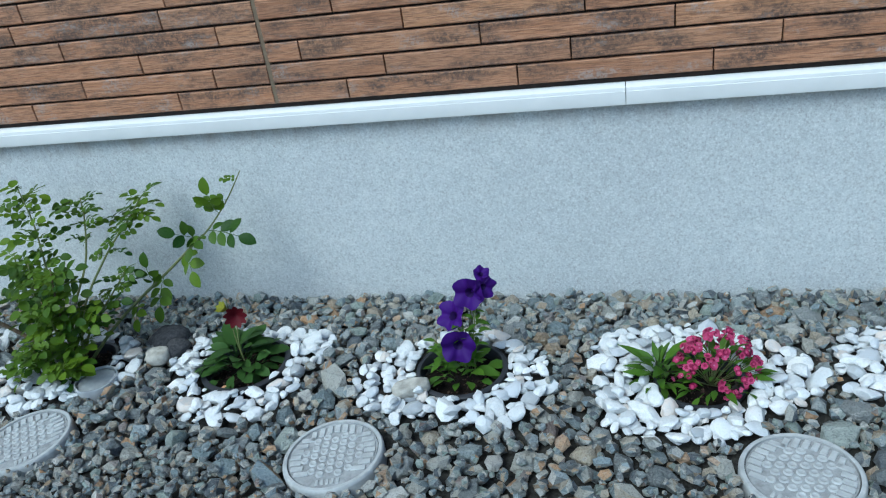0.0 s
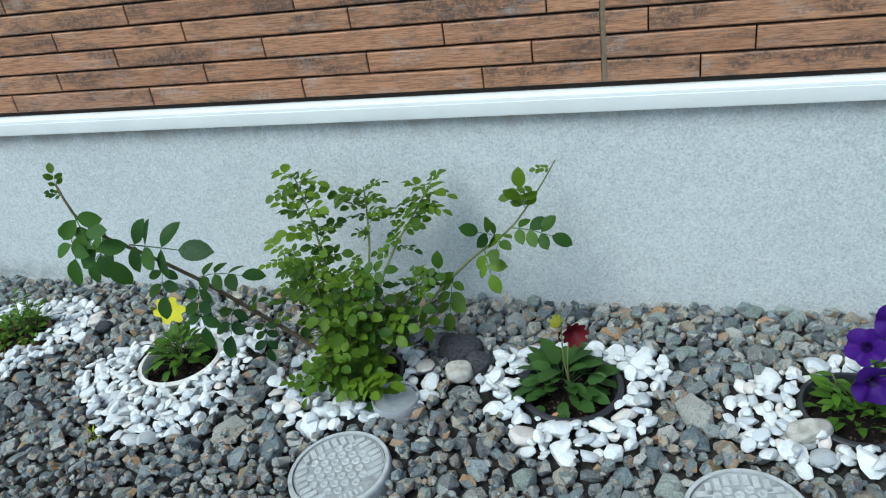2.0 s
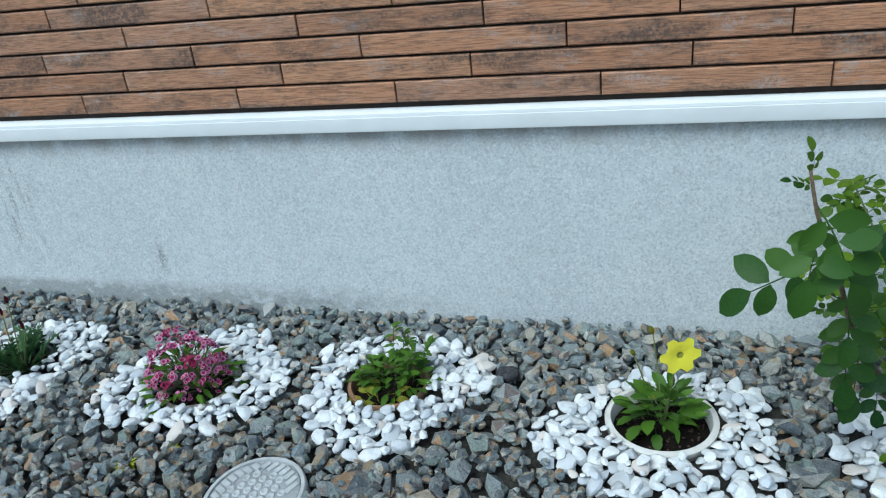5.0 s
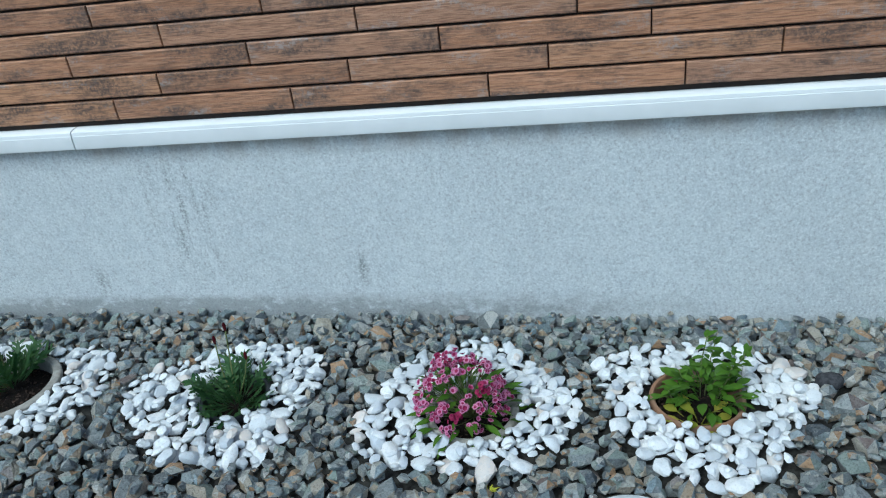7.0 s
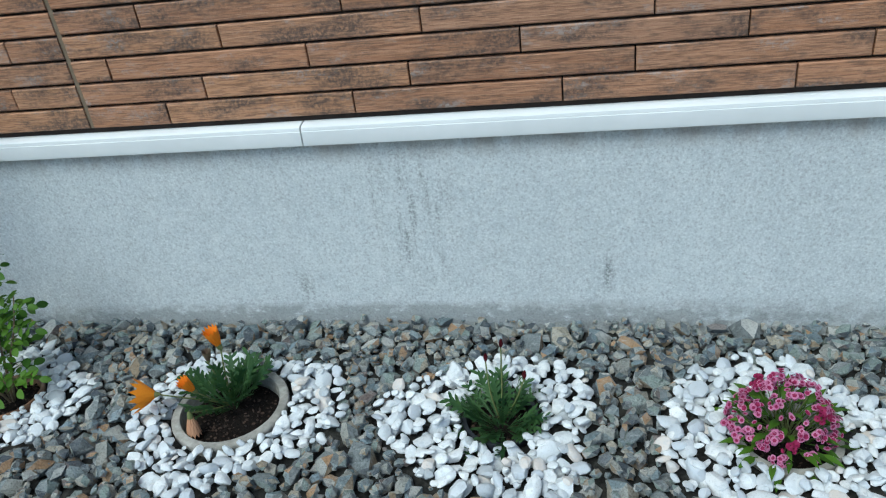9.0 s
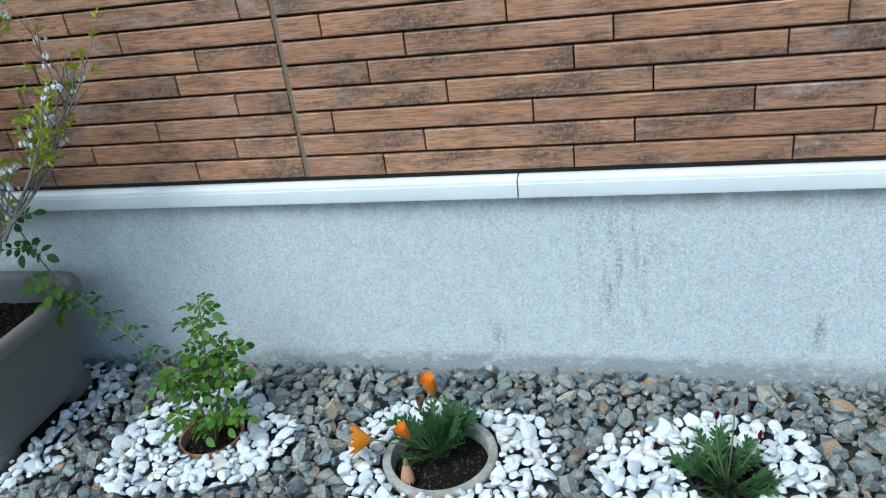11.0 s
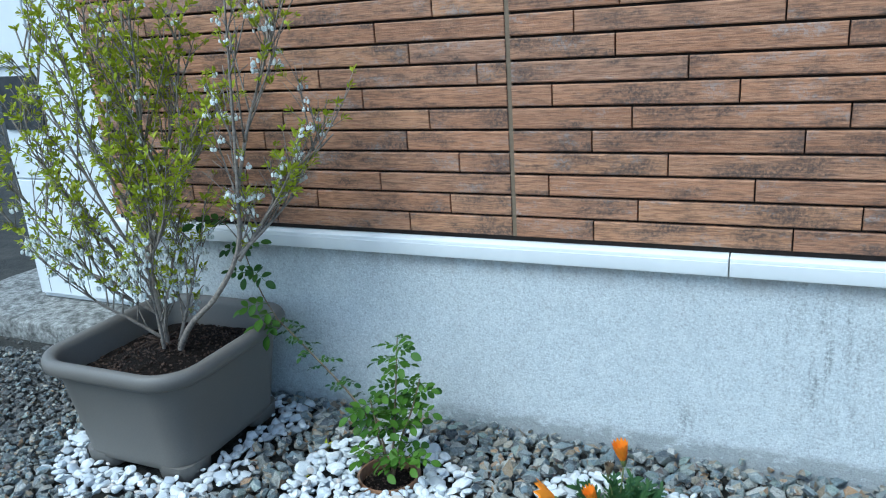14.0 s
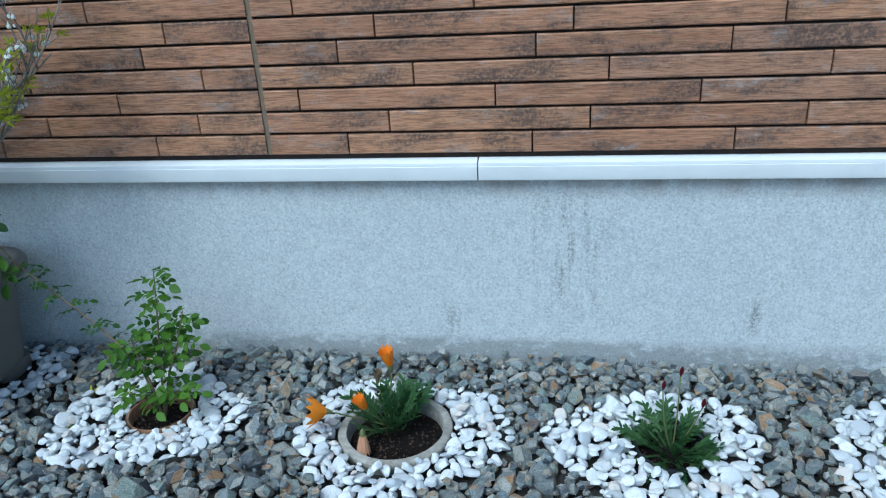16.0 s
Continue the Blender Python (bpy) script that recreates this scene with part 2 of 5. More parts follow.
M_LID = mat_noise("weathered_grey_plastic", (0.38, 0.395, 0.395), (0.52, 0.54, 0.535), 60, 0.6, 0.25, 0.0006, 0.35, 5, (14, (0.30, 0.31, 0.31), 0.6))
# plate of the lids: besides dirt, its darker grey paints in the recess shading
M_LIDDIRTSHADE = mat_noise("dirty_shaded_grey_plastic", (0.22, 0.228, 0.228), (0.36, 0.37, 0.37), 90, 0.7, 0.3, 0.0008, 0.3, 5, (20, (0.44, 0.46, 0.46), 0.7))
M_PLANTER = mat_noise("taupe_plastic", (0.152, 0.140, 0.124), (0.170, 0.157, 0.139), 300, 0.5, 0.12, 0.0004, 0.4, 3, (6, (0.145, 0.133, 0.119), 0.4))
M_UNIT = mat_noise("white_painted_steel", (0.76, 0.78, 0.79), (0.80, 0.82, 0.82), 6, 0.45, 0.03, 0.0005)
M_DARK = mat_noise("dark_recess", (0.02, 0.022, 0.025), (0.05, 0.052, 0.055), 30, 0.6)
M_PAD = mat_noise("old_concrete", (0.15, 0.148, 0.135), (0.50, 0.49, 0.455), 70, 0.95, 1.0, 0.010, 0.2, 7, (26, (0.075, 0.073, 0.065), 0.9))
M_BARK = mat_noise("grey_bark", (0.18, 0.152, 0.125), (0.36, 0.31, 0.26), 120, 0.9, 0.6, 0.0012, 0.2)
M_STEM = mat_noise("green_stem", (0.10, 0.14, 0.04), (0.17, 0.17, 0.06), 120, 0.6, 0.2)
M_CANE = mat_noise("brown_cane", (0.11, 0.07, 0.045), (0.20, 0.15, 0.08), 120, 0.65, 0.3)
# wide dark-to-yellow range per leaf paints highlights and inner shadows of the bush
M_ROSE = mat_leaf("rose_leaf", (0.012, 0.050, 0.005), (0.130, 0.210, 0.010))
M_ROSEDK = mat_leaf("rose_leaf_dark", (0.010, 0.045, 0.010), (0.042, 0.105, 0.014))
M_FRESH = mat_leaf("fresh_leaf", (0.36, 0.42, 0.015), (0.60, 0.60, 0.06))
M_GREENLEAF = mat_leaf("bedding_leaf", (0.024, 0.078, 0.008), (0.088, 0.180, 0.016))
M_BLUELEAF = mat_leaf("blue_green_leaf", (0.024, 0.070, 0.030), (0.060, 0.125, 0.048))
M_DULL = mat_leaf("dull_leaf", (0.014, 0.045, 0.016), (0.034, 0.085, 0.024))
M_YELLEAF = mat_leaf("yellowing_leaf", (0.28, 0.30, 0.03), (0.42, 0.36, 0.05))
M_PURPLE = mat_leaf("purple_petal", (0.030, 0.003, 0.12), (0.05, 0.006, 0.18), 0.6, True)
M_PURPLEEYE = mat_leaf("dark_purple_throat", (0.012, 0.003, 0.05), (0.02, 0.004, 0.07), 0.6, True)
M_PINK = mat_leaf("pink_petal", (0.36, 0.024, 0.10), (0.52, 0.09, 0.20), 0.6, True)
M_PALE = mat_leaf("pale_pink_petal", (0.38, 0.09, 0.21), (0.56, 0.24, 0.36), 0.6, True)
M_MAGENTA = mat_leaf("magenta_petal", (0.19, 0.008, 0.05), (0.29, 0.02, 0.08), 0.6, True)
M_RED = mat_leaf("dark_red_petal", (0.065, 0.003, 0.008), (0.13, 0.007, 0.014), 0.6, True)
M_YELLOW = mat_leaf("yellow_petal", (0.82, 0.72, 0.02), (0.90, 0.82, 0.08), 0.6, True)
M_ORANGE = mat_leaf("orange_petal", (0.80, 0.20, 0.008), (0.90, 0.32, 0.02), 0.6, True)
M_WITHER = mat_leaf("withered_petal", (0.50, 0.25, 0.13), (0.62, 0.36, 0.22), 0.8, True)
M_BELL = mat_leaf("white_bell_flower", (0.78, 0.80, 0.74), (0.86, 0.87, 0.82), 0.5, True)
M_INK = mat_noise("grey_print", (0.32, 0.33, 0.34), (0.36, 0.37, 0.38), 40, 0.6, 0)
M_CLEAR = Nodes("clear_plastic", 0.12, 0.0, 0.5).color((0.80, 0.83, 0.85))
M_CLEAR.node_tree.nodes["Principled BSDF"].inputs["Transmission Weight"].default_value = 0.55


# ---- mesh helpers ----
def mesh_of(name, bm, material, smooth=None):
    me = bpy.data.meshes.new(name)
    bm.to_mesh(me)
    bm.free()
    mats = material if isinstance(material, (list, tuple)) else [material]
    for m in mats:
        me.materials.append(m)
    if smooth is not None:
        me.polygons.foreach_set("use_smooth", [True] * len(me.polygons))
        if smooth < 179:
            me.set_sharp_from_angle(angle=radians(smooth))
    return me


def part(name, bm, material, parent, label="", smooth=40):
    """Links a bmesh (or a ready mesh) as one mesh object under a thing or a part."""
    me = bm if isinstance(bm, bpy.types.Mesh) else mesh_of(name, bm, material, smooth)
    ob = new(name, me)
    ob.parent = parent
    if label:
        ob["label"] = label
    return ob


def thing(name, label, category, at=(0, 0, 0), group="", kind="", rz=0):
    ob = new(name)
    ob.empty_display_size = 0.05
    ob.matrix_world = pose(*at, 0, 0, rz)
    return tagged(ob, label, category, group, kind)


def box(bm, x0, x1, y0, y1, z0, z1, bevel=0.0, segments=1):
    r = bmesh.ops.create_cube(bm, size=1)
    for v in r["verts"]:
        v.co = Vector((x0 + (v.co.x + 0.5) * (x1 - x0), y0 + (v.co.y + 0.5) * (y1 - y0), z0 + (v.co.z + 0.5) * (z1 - z0)))
    if bevel:
        es = list({e for v in r["verts"] for e in v.link_edges})
        bmesh.ops.bevel(bm, geom=es, offset=bevel, segments=segments, affect="EDGES", profile=0.5)
    return bm


def lathe(bm, profile, n=40, wob=0.0, seed=0):
    """Turns a profile of (radius, z) round the z axis; radius 0 closes it."""
    rings = []
    for i, (r, z) in enumerate(profile):
        if r <= 1e-6:
            rings.append([bm.verts.new((0, 0, z))])
        else:
            rings.append([bm.verts.new((r * math.cos(a) * (1 + wob * math.sin(3 * a + seed)), r * math.sin(a) * (1 + wob * math.cos(2 * a + seed)), z))
                          for a in (2 * math.pi * k / n for k in range(n))])
    for a, b in zip(rings, rings[1:]):
        for k in range(n):
            k2 = (k + 1) % n
            if len(a) == 1 and len(b) == 1:
                continue
            if len(a) == 1:
                bm.faces.new((a[0], b[k], b[k2]))
            elif len(b) == 1:
                bm.faces.new((a[k], b[0], a[k2]))
            else:
                bm.faces.new((a[k], b[k], b[k2], a[k2]))
    bmesh.ops.recalc_face_normals(bm, faces=bm.faces)
    return bm


def tube(bm, pts, r0, r1, sides=6):
    """A tapered stem along points."""
    pts = [Vector(p) for p in pts]
    prev, n = None, len(pts)
    for i, p in enumerate(pts):
        d = (pts[min(i + 1, n - 1)] - pts[max(i - 1, 0)]).normalized()
        u = d.cross(Vector((0.3, 0.9, 0.1))).normalized()
        w = d.cross(u)
        r = r0 + (r1 - r0) * i / (n - 1)
        ring = [bm.verts.new(p + r * (math.cos(a) * u + math.sin(a) * w)) for a in (2 * math.pi * k / sides for k in range(sides))]
        if prev:
            for k in range(sides):
                bm.faces.new((prev[k], prev[(k + 1) % sides], ring[(k + 1) % sides], ring[k]))
        else:
            bm.faces.new(ring[::-1])
        prev = ring
    bm.faces.new(prev)
    return bm


def curve_pts(pts, n=14):
    """A smooth line through control points."""
    p = [Vector(q) for q in pts]
    p = [2 * p[0] - p[1]] + p + [2 * p[-1] - p[-2]]
    out, segs = [], len(p) - 3
    for k in range(n + 1):
        t = k / n * segs
        i = min(int(t), segs - 1)
        t -= i
        a, b, c, d = p[i:i + 4]
        out.append(0.5 * (2 * b + (c - a) * t + (2 * a - 5 * b + 4 * c - d) * t * t + (3 * b - a - 3 * c + d) * t ** 3))
    return out


def leaf(bm, m, length, width, fold=0.25, droop=0.25, shape=(0.0, 0.75, 1.0, 0.7, 0.0), mat=0):
    """One leaf blade along +x of the matrix m, with a keel and a droop."""
    n = len(shape)
    rows = []
    for i, s in enumerate(shape):
        t = i / (n - 1)
        x, z = length * t, -droop * length * t * t
        w = width * 0.5 * s
        if s == 0:
            rows.append([bm.verts.new(m @ Vector((x, 0, z)))])
        else:
            rows.append([bm.verts.new(m @ Vector((x, y, z + abs(y) * fold))) for y in (-w, 0, w)])
    for a, b in zip(rows, rows[1:]):
        if len(a) == 1:
            fs = [bm.faces.new((a[0], b[0], b[1])), bm.faces.new((a[0], b[1], b[2]))]
        elif len(b) == 1:
            fs = [bm.faces.new((a[0], b[0], a[1])), bm.faces.new((a[1], b[0], a[2]))]
        else:
            fs = [bm.faces.new((a[0], b[0], b[1], a[1])), bm.faces.new((a[1], b[1], b[2], a[2]))]
        for f in fs:
            f.material_index = mat
    return bm


def aim(p, d, up=(0, 0, 1), size=1.0):
    """A matrix at p whose x axis points along d and whose z axis is near up."""
    d = Vector(d).normalized()
    y = Vector(up).cross(d)
    if y.length < 1e-3:
        y = Vector((0, 1, 0)).cross(d)
    y.normalize()
    z = d.cross(y)
    return Matrix(((d.x, y.x, z.x, p[0]), (d.y, y.y, z.y, p[1]), (d.z, y.z, z.z, p[2]), (0, 0, 0, 1))) @ Matrix.Scale(size, 4)


def put(name, me, parent, m):
    ob = new(name, me)
    ob.parent = parent
    ob.matrix_local = m
    return ob


rng = random.Random(7)


def rdir(zmin=-0.3, zmax=0.8):
    a = rng.uniform(0, 2 * math.pi)
    z = rng.uniform(zmin, zmax)
    h = math.sqrt(max(0, 1 - z * z))
    return Vector((h * math.cos(a), h * math.sin(a), z))


# ---- large structure ----
def level(x, y):
    """Height of the tops of the gravel."""
    if x < -4.2:
        return -0.03
    t = min(max((-0.02 - y) / 0.28, 0), 1)
    w = -0.016 - 0.0182 * min(max(x + 2.4, 0), 2.4)
    return w - w * t


bm = bmesh.new()
xs = [-60, -20, -9] + [-6 + 0.25 * i for i in range(41)] + [9, 20, 60]
ys = [-60, -20, -6, -3] + [-2 + 0.1 * i for i in range(22)] + [0.4, 1, 2, 4, 8, 20, 60]
grid = [[bm.verts.new((x, y, level(x, y) - 0.027 + (0.004 * noise.noise((x * 3, y * 3, 0)) if abs(x) < 7 else 0))) for y in ys] for x in xs]
for i in range(len(xs) - 1):
    for j in range(len(ys) - 1):
        bm.faces.new((grid[i][j], grid[i + 1][j], grid[i + 1][j + 1], grid[i][j + 1]))
ground = part("ground", bm, M_EARTH, None, "grey gravel ground along the house wall", 180)
tagged(ground, category="ground", kind="structure")

# the foundation, the wall behind the boards, and the house behind it
WEST, EAST, TOP = -4.15, 2.4, 2.9
bm = box(bmesh.new(), WEST, EAST, 0.003, 0.17, -0.4, 0.43)
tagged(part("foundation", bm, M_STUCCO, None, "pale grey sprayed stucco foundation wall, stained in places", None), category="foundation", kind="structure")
bm = box(bmesh.new(), WEST, EAST, 0.012, 0.16, 0.4305, TOP)
wall = part("wall_south", bm, M_GROOVE, None, "brown wood-look ceramic board siding on the house wall", None)
tagged(wall, category="wall", kind="structure")
bm = box(bmesh.new(), WEST, WEST + 0.15, 0.17, 4.0, -0.4, TOP)
tagged(part("wall_west", bm, M_STUCCO, None, "side wall of the house", None), category="wall", kind="structure")
bm = box(bmesh.new(), WEST - 0.3, EAST + 0.3, -0.25, 4.3, TOP, TOP + 0.12)
tagged(part("roof_eave", bm, M_TRIM, None, "white eave over the house wall", None), category="eave", kind="structure")


def trim_piece(x0, x1):
    """A length of drip flashing with a sloped top, a face with a step, and a turned-in drip edge."""
    prof = [(0.02, 0.4405), (-0.010, 0.4385), (-0.0145, 0.4355), (-0.0155, 0.4300), (-0.0148, 0.4290), (-0.0165, 0.4280), (-0.0175, 0.404), (-0.0165, 0.4005), (-0.012, 0.4005), (-0.012, 0.405), (0.02, 0.407)]
    b = bmesh.new()
    sec = [[b.verts.new((x, y, z)) for y, z in prof] for x in (x0, x1)]
    for k in range(len(prof)):
        k2 = (k + 1) % len(prof)
        b.faces.new((sec[0][k], sec[0][k2], sec[1][k2], sec[1][k]))
    b.faces.new(sec[0][::-1])
    b.faces.new(sec[1])
    bmesh.ops.recalc_face_normals(b, faces=b.faces)
    return b


flashing = thing("trim", "white metal drip flashing between siding and foundation", "trim", kind="structure")
for x0, x1 in ((WEST, -2.588), (-2.585, 0.751), (0.7525, EAST)):
    part("flashing_length", trim_piece(x0, x1), M_TRIM, flashing, "", 30)

# ---- paved things and vessels ----
POTS = {  # ring: centre, half widths; pot: centre, radius
    "a": ((1.30, -0.34), (0.185, 0.18), None, 0),
    "b": ((0.855, -0.365), (0.19, 0.18), (0.867, -0.375), 0.080),
    "c": ((0.41, -0.375), (0.19, 0.145), (0.42, -0.352), 0.088),
    "d": ((-0.045, -0.35), (0.165, 0.165), (-0.05, -0.345), 0.092),
    "e": ((-0.48, -0.36), (0.165, 0.145), (-0.45, -0.335), 0.070),
    "f": ((-0.885, -0.385), (0.185, 0.19), (-0.89, -0.333), 0.088),
    "g": ((-1.375, -0.285), (0.17, 0.19), (-1.385, -0.28), 0.077),
    "h": ((-1.78, -0.305), (0.185, 0.18), (-1.766, -0.325), 0.079),
    "i": ((-2.24, -0.30), (0.185, 0.178), (-2.225, -0.295), 0.066),
    "j": ((-2.725, -0.30), (0.205, 0.178), (-2.73, -0.287), 0.106),
    "k": ((-3.245, -0.275), (0.19, 0.165), (-3.225, -0.26), 0.066),
}
PLANTER = (-3.772, -0.258)
LIDS = [(0.992, -0.602, 0.090), (0.232, -0.60, 0.091), (-0.413, -0.592, 0.090), (-1.51, -0.592, 0.085)]
CAP = (-0.368, -0.415, 0.046)


def in_ring(x, y, grow=0.0):
    for (cx, cy), (rx, ry), _, _ in POTS.values():
        a = math.atan2(y - cy, x - cx)
        k = 1 + 0.10 * math.sin(3 * a + cx * 9) + 0.05 * math.sin(5 * a + cx * 31)
        if ((x - cx) / (rx + grow)) ** 2 + ((y - cy) / (ry + grow)) ** 2 < k * k:
            return True
    px, py = PLANTER
    return abs(x - px) < 0.235 + 0.03 * math.sin(y * 30) and -0.52 + 0.03 * math.sin(x * 25) < y < (-0.035 if x > px else -0.3)


def blocked(x, y, r):
    for _, _, c, pr in POTS.values():
        if c and math.hypot(x - c[0], y - c[1]) < pr + 0.003 + r * 0.8:
            return True
    for lx, ly, lr in LIDS + [CAP]:
        if math.hypot(x - lx, y - ly) < lr + r * 0.75:
            return True
    px, py = PLANTER
    return (abs(x - px) < 0.148 + r and abs(y - py) < 0.166 + r) or y > 0.02 - r and x > WEST - r or (x < -4.3 and y > 0.09 - r)


class Packing:
    """Keeps stones from lying in one another."""

    def __init__(self, cell=0.05):
        self.cell, self.cells = cell, {}

    def fits(self, x, y, r, tight):
        i, j = int(x // self.cell), int(y // self.cell)
        for a in (i - 1, i, i + 1):
            for b in (j - 1, j, j + 1):
                for px, py, pr in self.cells.get((a, b), ()):
                    if (px - x) ** 2 + (py - y) ** 2 < (tight * (pr + r)) ** 2:
                        return False
        return True

    def add(self, x, y, r):
        self.cells.setdefault((int(x // self.cell), int(y // self.cell)), []).append((x, y, r))


def stone_mesh(name, seed, material, cuts, smooth, soft, flat=(0.55, 0.85)):
    """A pebble: a fine ball cut by planes and warped."""
    r = random.Random(seed)
    b = bmesh.new()
    bmesh.ops.create_icosphere(b, subdivisions=2 if soft else 1, radius=1)
    planes = [(Vector((r.gauss(0, 1), r.gauss(0, 1), r.gauss(0, 1))).normalized(), r.uniform(0.55, 0.88)) for _ in range(cuts)]
    sx, sy, sz = r.uniform(1.0, 1.42), r.uniform(0.75, 1.0), r.uniform(*flat)
    for v in b.verts:
        for d, h in planes:
            over = v.co.dot(d) - h
            if over > 0:
                v.co -= d * over * (0.93 if soft else 0.95)
        v.co *= 1 + 0.16 * noise.noise(v.co * 1.3 + Vector((seed, 0, 0)))
        v.co = Vector((v.co.x * sx, v.co.y * sy, v.co.z * sz))
    return mesh_of(name, b, material, smooth)


GREY_SHAPES = [stone_mesh("gravel_stone", 100 + k, M_GREYP, 9, 30, False) for k in range(14)]
WHITE_SHAPES = [stone_mesh("white_pebble", 300 + k, M_WHITE, 13, 24, True, (0.42, 0.68)) for k in range(14)]


def raw(me):
    v = np.zeros(len(me.vertices) * 3)
    me.vertices.foreach_get("co", v)
    f = np.array([p.vertices[:] for p in me.polygons])
    return v.reshape(-1, 3), f


GREY_RAW = [raw(m) for m in GREY_SHAPES]


def joined_stones(name, stones, material, label, parent):
    vs, fs, n = [], [], 0
    for x, y, z, r, k, e in stones:
        v, f = GREY_RAW[k]
        m = np.array(Euler(e).to_matrix())
        vs.append(v @ m.T * r + np.array((x, y, z)))
        fs.append(f + n)
        n += len(v)
    me = bpy.data.meshes.new(name)
    me.from_pydata(np.concatenate(vs).tolist(), [], np.concatenate(fs).tolist())
    me.materials.append(material)
    me.polygons.foreach_set("use_smooth", [True] * len(me.polygons))
    me.set_sharp_from_angle(angle=radians(30))
    ob = new(name, me)
    ob.parent = parent
    return tagged(ob, label, kind="stuff")


def fine_zone(x, y):
    """Where the gravel is small: along the front of the bed."""
    f = min(max((-0.50 - y) / 0.15, 0), 1)
    s = 1.0 if -1.75 < x < -0.05 else 0.45
    return f * s if x > -3.98 else 1.0


pack = Packing()
white, grey, fine = {k: [] for k in POTS}, [], []
white["planter"] = []
# white pebbles first, large to small
for r0, tries in ((0.024, 1100), (0.0185, 6000), (0.0145, 26000), (0.0105, 36000), (0.0078, 26000)):
    for _ in range(tries):
        if rng.random() < 0.9:
            key = rng.choice(list(POTS))
            (cx, cy), (rx, ry), _, _ = POTS[key]
        else:
            key, (cx, cy), (rx, ry) = "planter", PLANTER, (0.3, 0.32)
        x, y = cx + rng.uniform(-1.25, 1.25) * rx, cy + rng.uniform(-1.25, 1.25) * ry
        r = r0 * rng.uniform(0.85, 1.15) * (1.03 if x > -0.65 else 0.85)
        if in_ring(x, y) and not blocked(x, y, r) and pack.fits(x, y, r, 0.82):
            pack.add(x, y, r)
            white[key].append((x, y, r))
# a loose top layer of white pebbles
heap = Packing()
upper = []
for _ in range(5200):
    key = rng.choice(list(POTS) + ["planter"])
    (cx, cy), (rx, ry) = (PLANTER, (0.3, 0.32)) if key == "planter" else POTS[key][:2]
    x, y = cx + rng.uniform(-1.1, 1.1) * rx, cy + rng.uniform(-1.1, 1.1) * ry
    r = rng.uniform(0.010, 0.0165) * (1.03 if x > -0.65 else 0.85)
    if in_ring(x, y, -0.02) and not blocked(x, y, r) and heap.fits(x, y, r, 1.25):
        heap.add(x, y, r)
        upper.append((key, x, y, r))
# grey gravel
X0, X1, Y0 = -5.1, 2.0, -0.92
for r0, tries in ((0.032, 700), (0.0235, 7000), (0.0165, 30000), (0.012, 70000), (0.0085, 70000), (0.006, 30000)):
    for _ in range(tries):
        x, y = rng.uniform(X0, X1), rng.uniform(Y0, 0.02 if rng.random() < 0.9 else 0.1)
        r = r0 * rng.uniform(0.85, 1.15)
        f = fine_zone(x, y)
        if r0 > (0.0155 if f > 0.95 else 0.012) - 0.004 * (f > 0.95) and rng.random() < f * (1.05 if r0 > 0.018 else 0.8):
            continue
        if r0 < 0.01 and y > -0.35 and rng.random() < 0.4:
            continue
        if in_ring(x, y, -0.004) or blocked(x, y, r) or not pack.fits(x, y, r, 0.87):
            continue
        pack.add(x, y, r)
        (fine if x < -4.15 else grey).append((x, y, r))
# a loose top layer of grey gravel
grey_top = []
for _ in range(16000):
    x, y = rng.uniform(X0, X1), rng.uniform(Y0, 0.0)
    r = rng.uniform(0.009, 0.019) * (1 - 0.55 * fine_zone(x, y))
    if not in_ring(x, y, 0.006) and not blocked(x, y, r) and heap.fits(x, y, r, 1.3):
        heap.add(x, y, r)
        grey_top.append((x, y, r))


# a bottom layer that fills the gaps of both
bed = Packing()
lower, grey_low = [], []
for r0, tries in ((0.016, 30000), (0.012, 45000)):
    for _ in range(tries):
        x, y = rng.uniform(X0, X1), rng.uniform(Y0, 0.02)
        r = r0 * rng.uniform(0.85, 1.15) * (0.6 if x < -3.98 else 1)
        if blocked(x, y, r) or not bed.fits(x, y, r, 0.9):
            continue
        bed.add(x, y, r)
        if in_ring(x, y, -0.006):
            key = min(white, key=lambda k: math.hypot(x - (PLANTER if k == "planter" else POTS[k][0])[0], y - (PLANTER if k == "planter" else POTS[k][0])[1]))
            lower.append((key, x, y, r))
        else:
            grey_low.append((x, y, r))


def lay(x, y, r, lift=0.0):
    z = level(x, y) - r * 0.32 + rng.uniform(-0.005, 0.005) + lift
    return (x, y, z, r, rng.randrange(14), (rng.uniform(-0.5, 0.5), rng.uniform(-0.5, 0.5), rng.uniform(0, 6.28)))


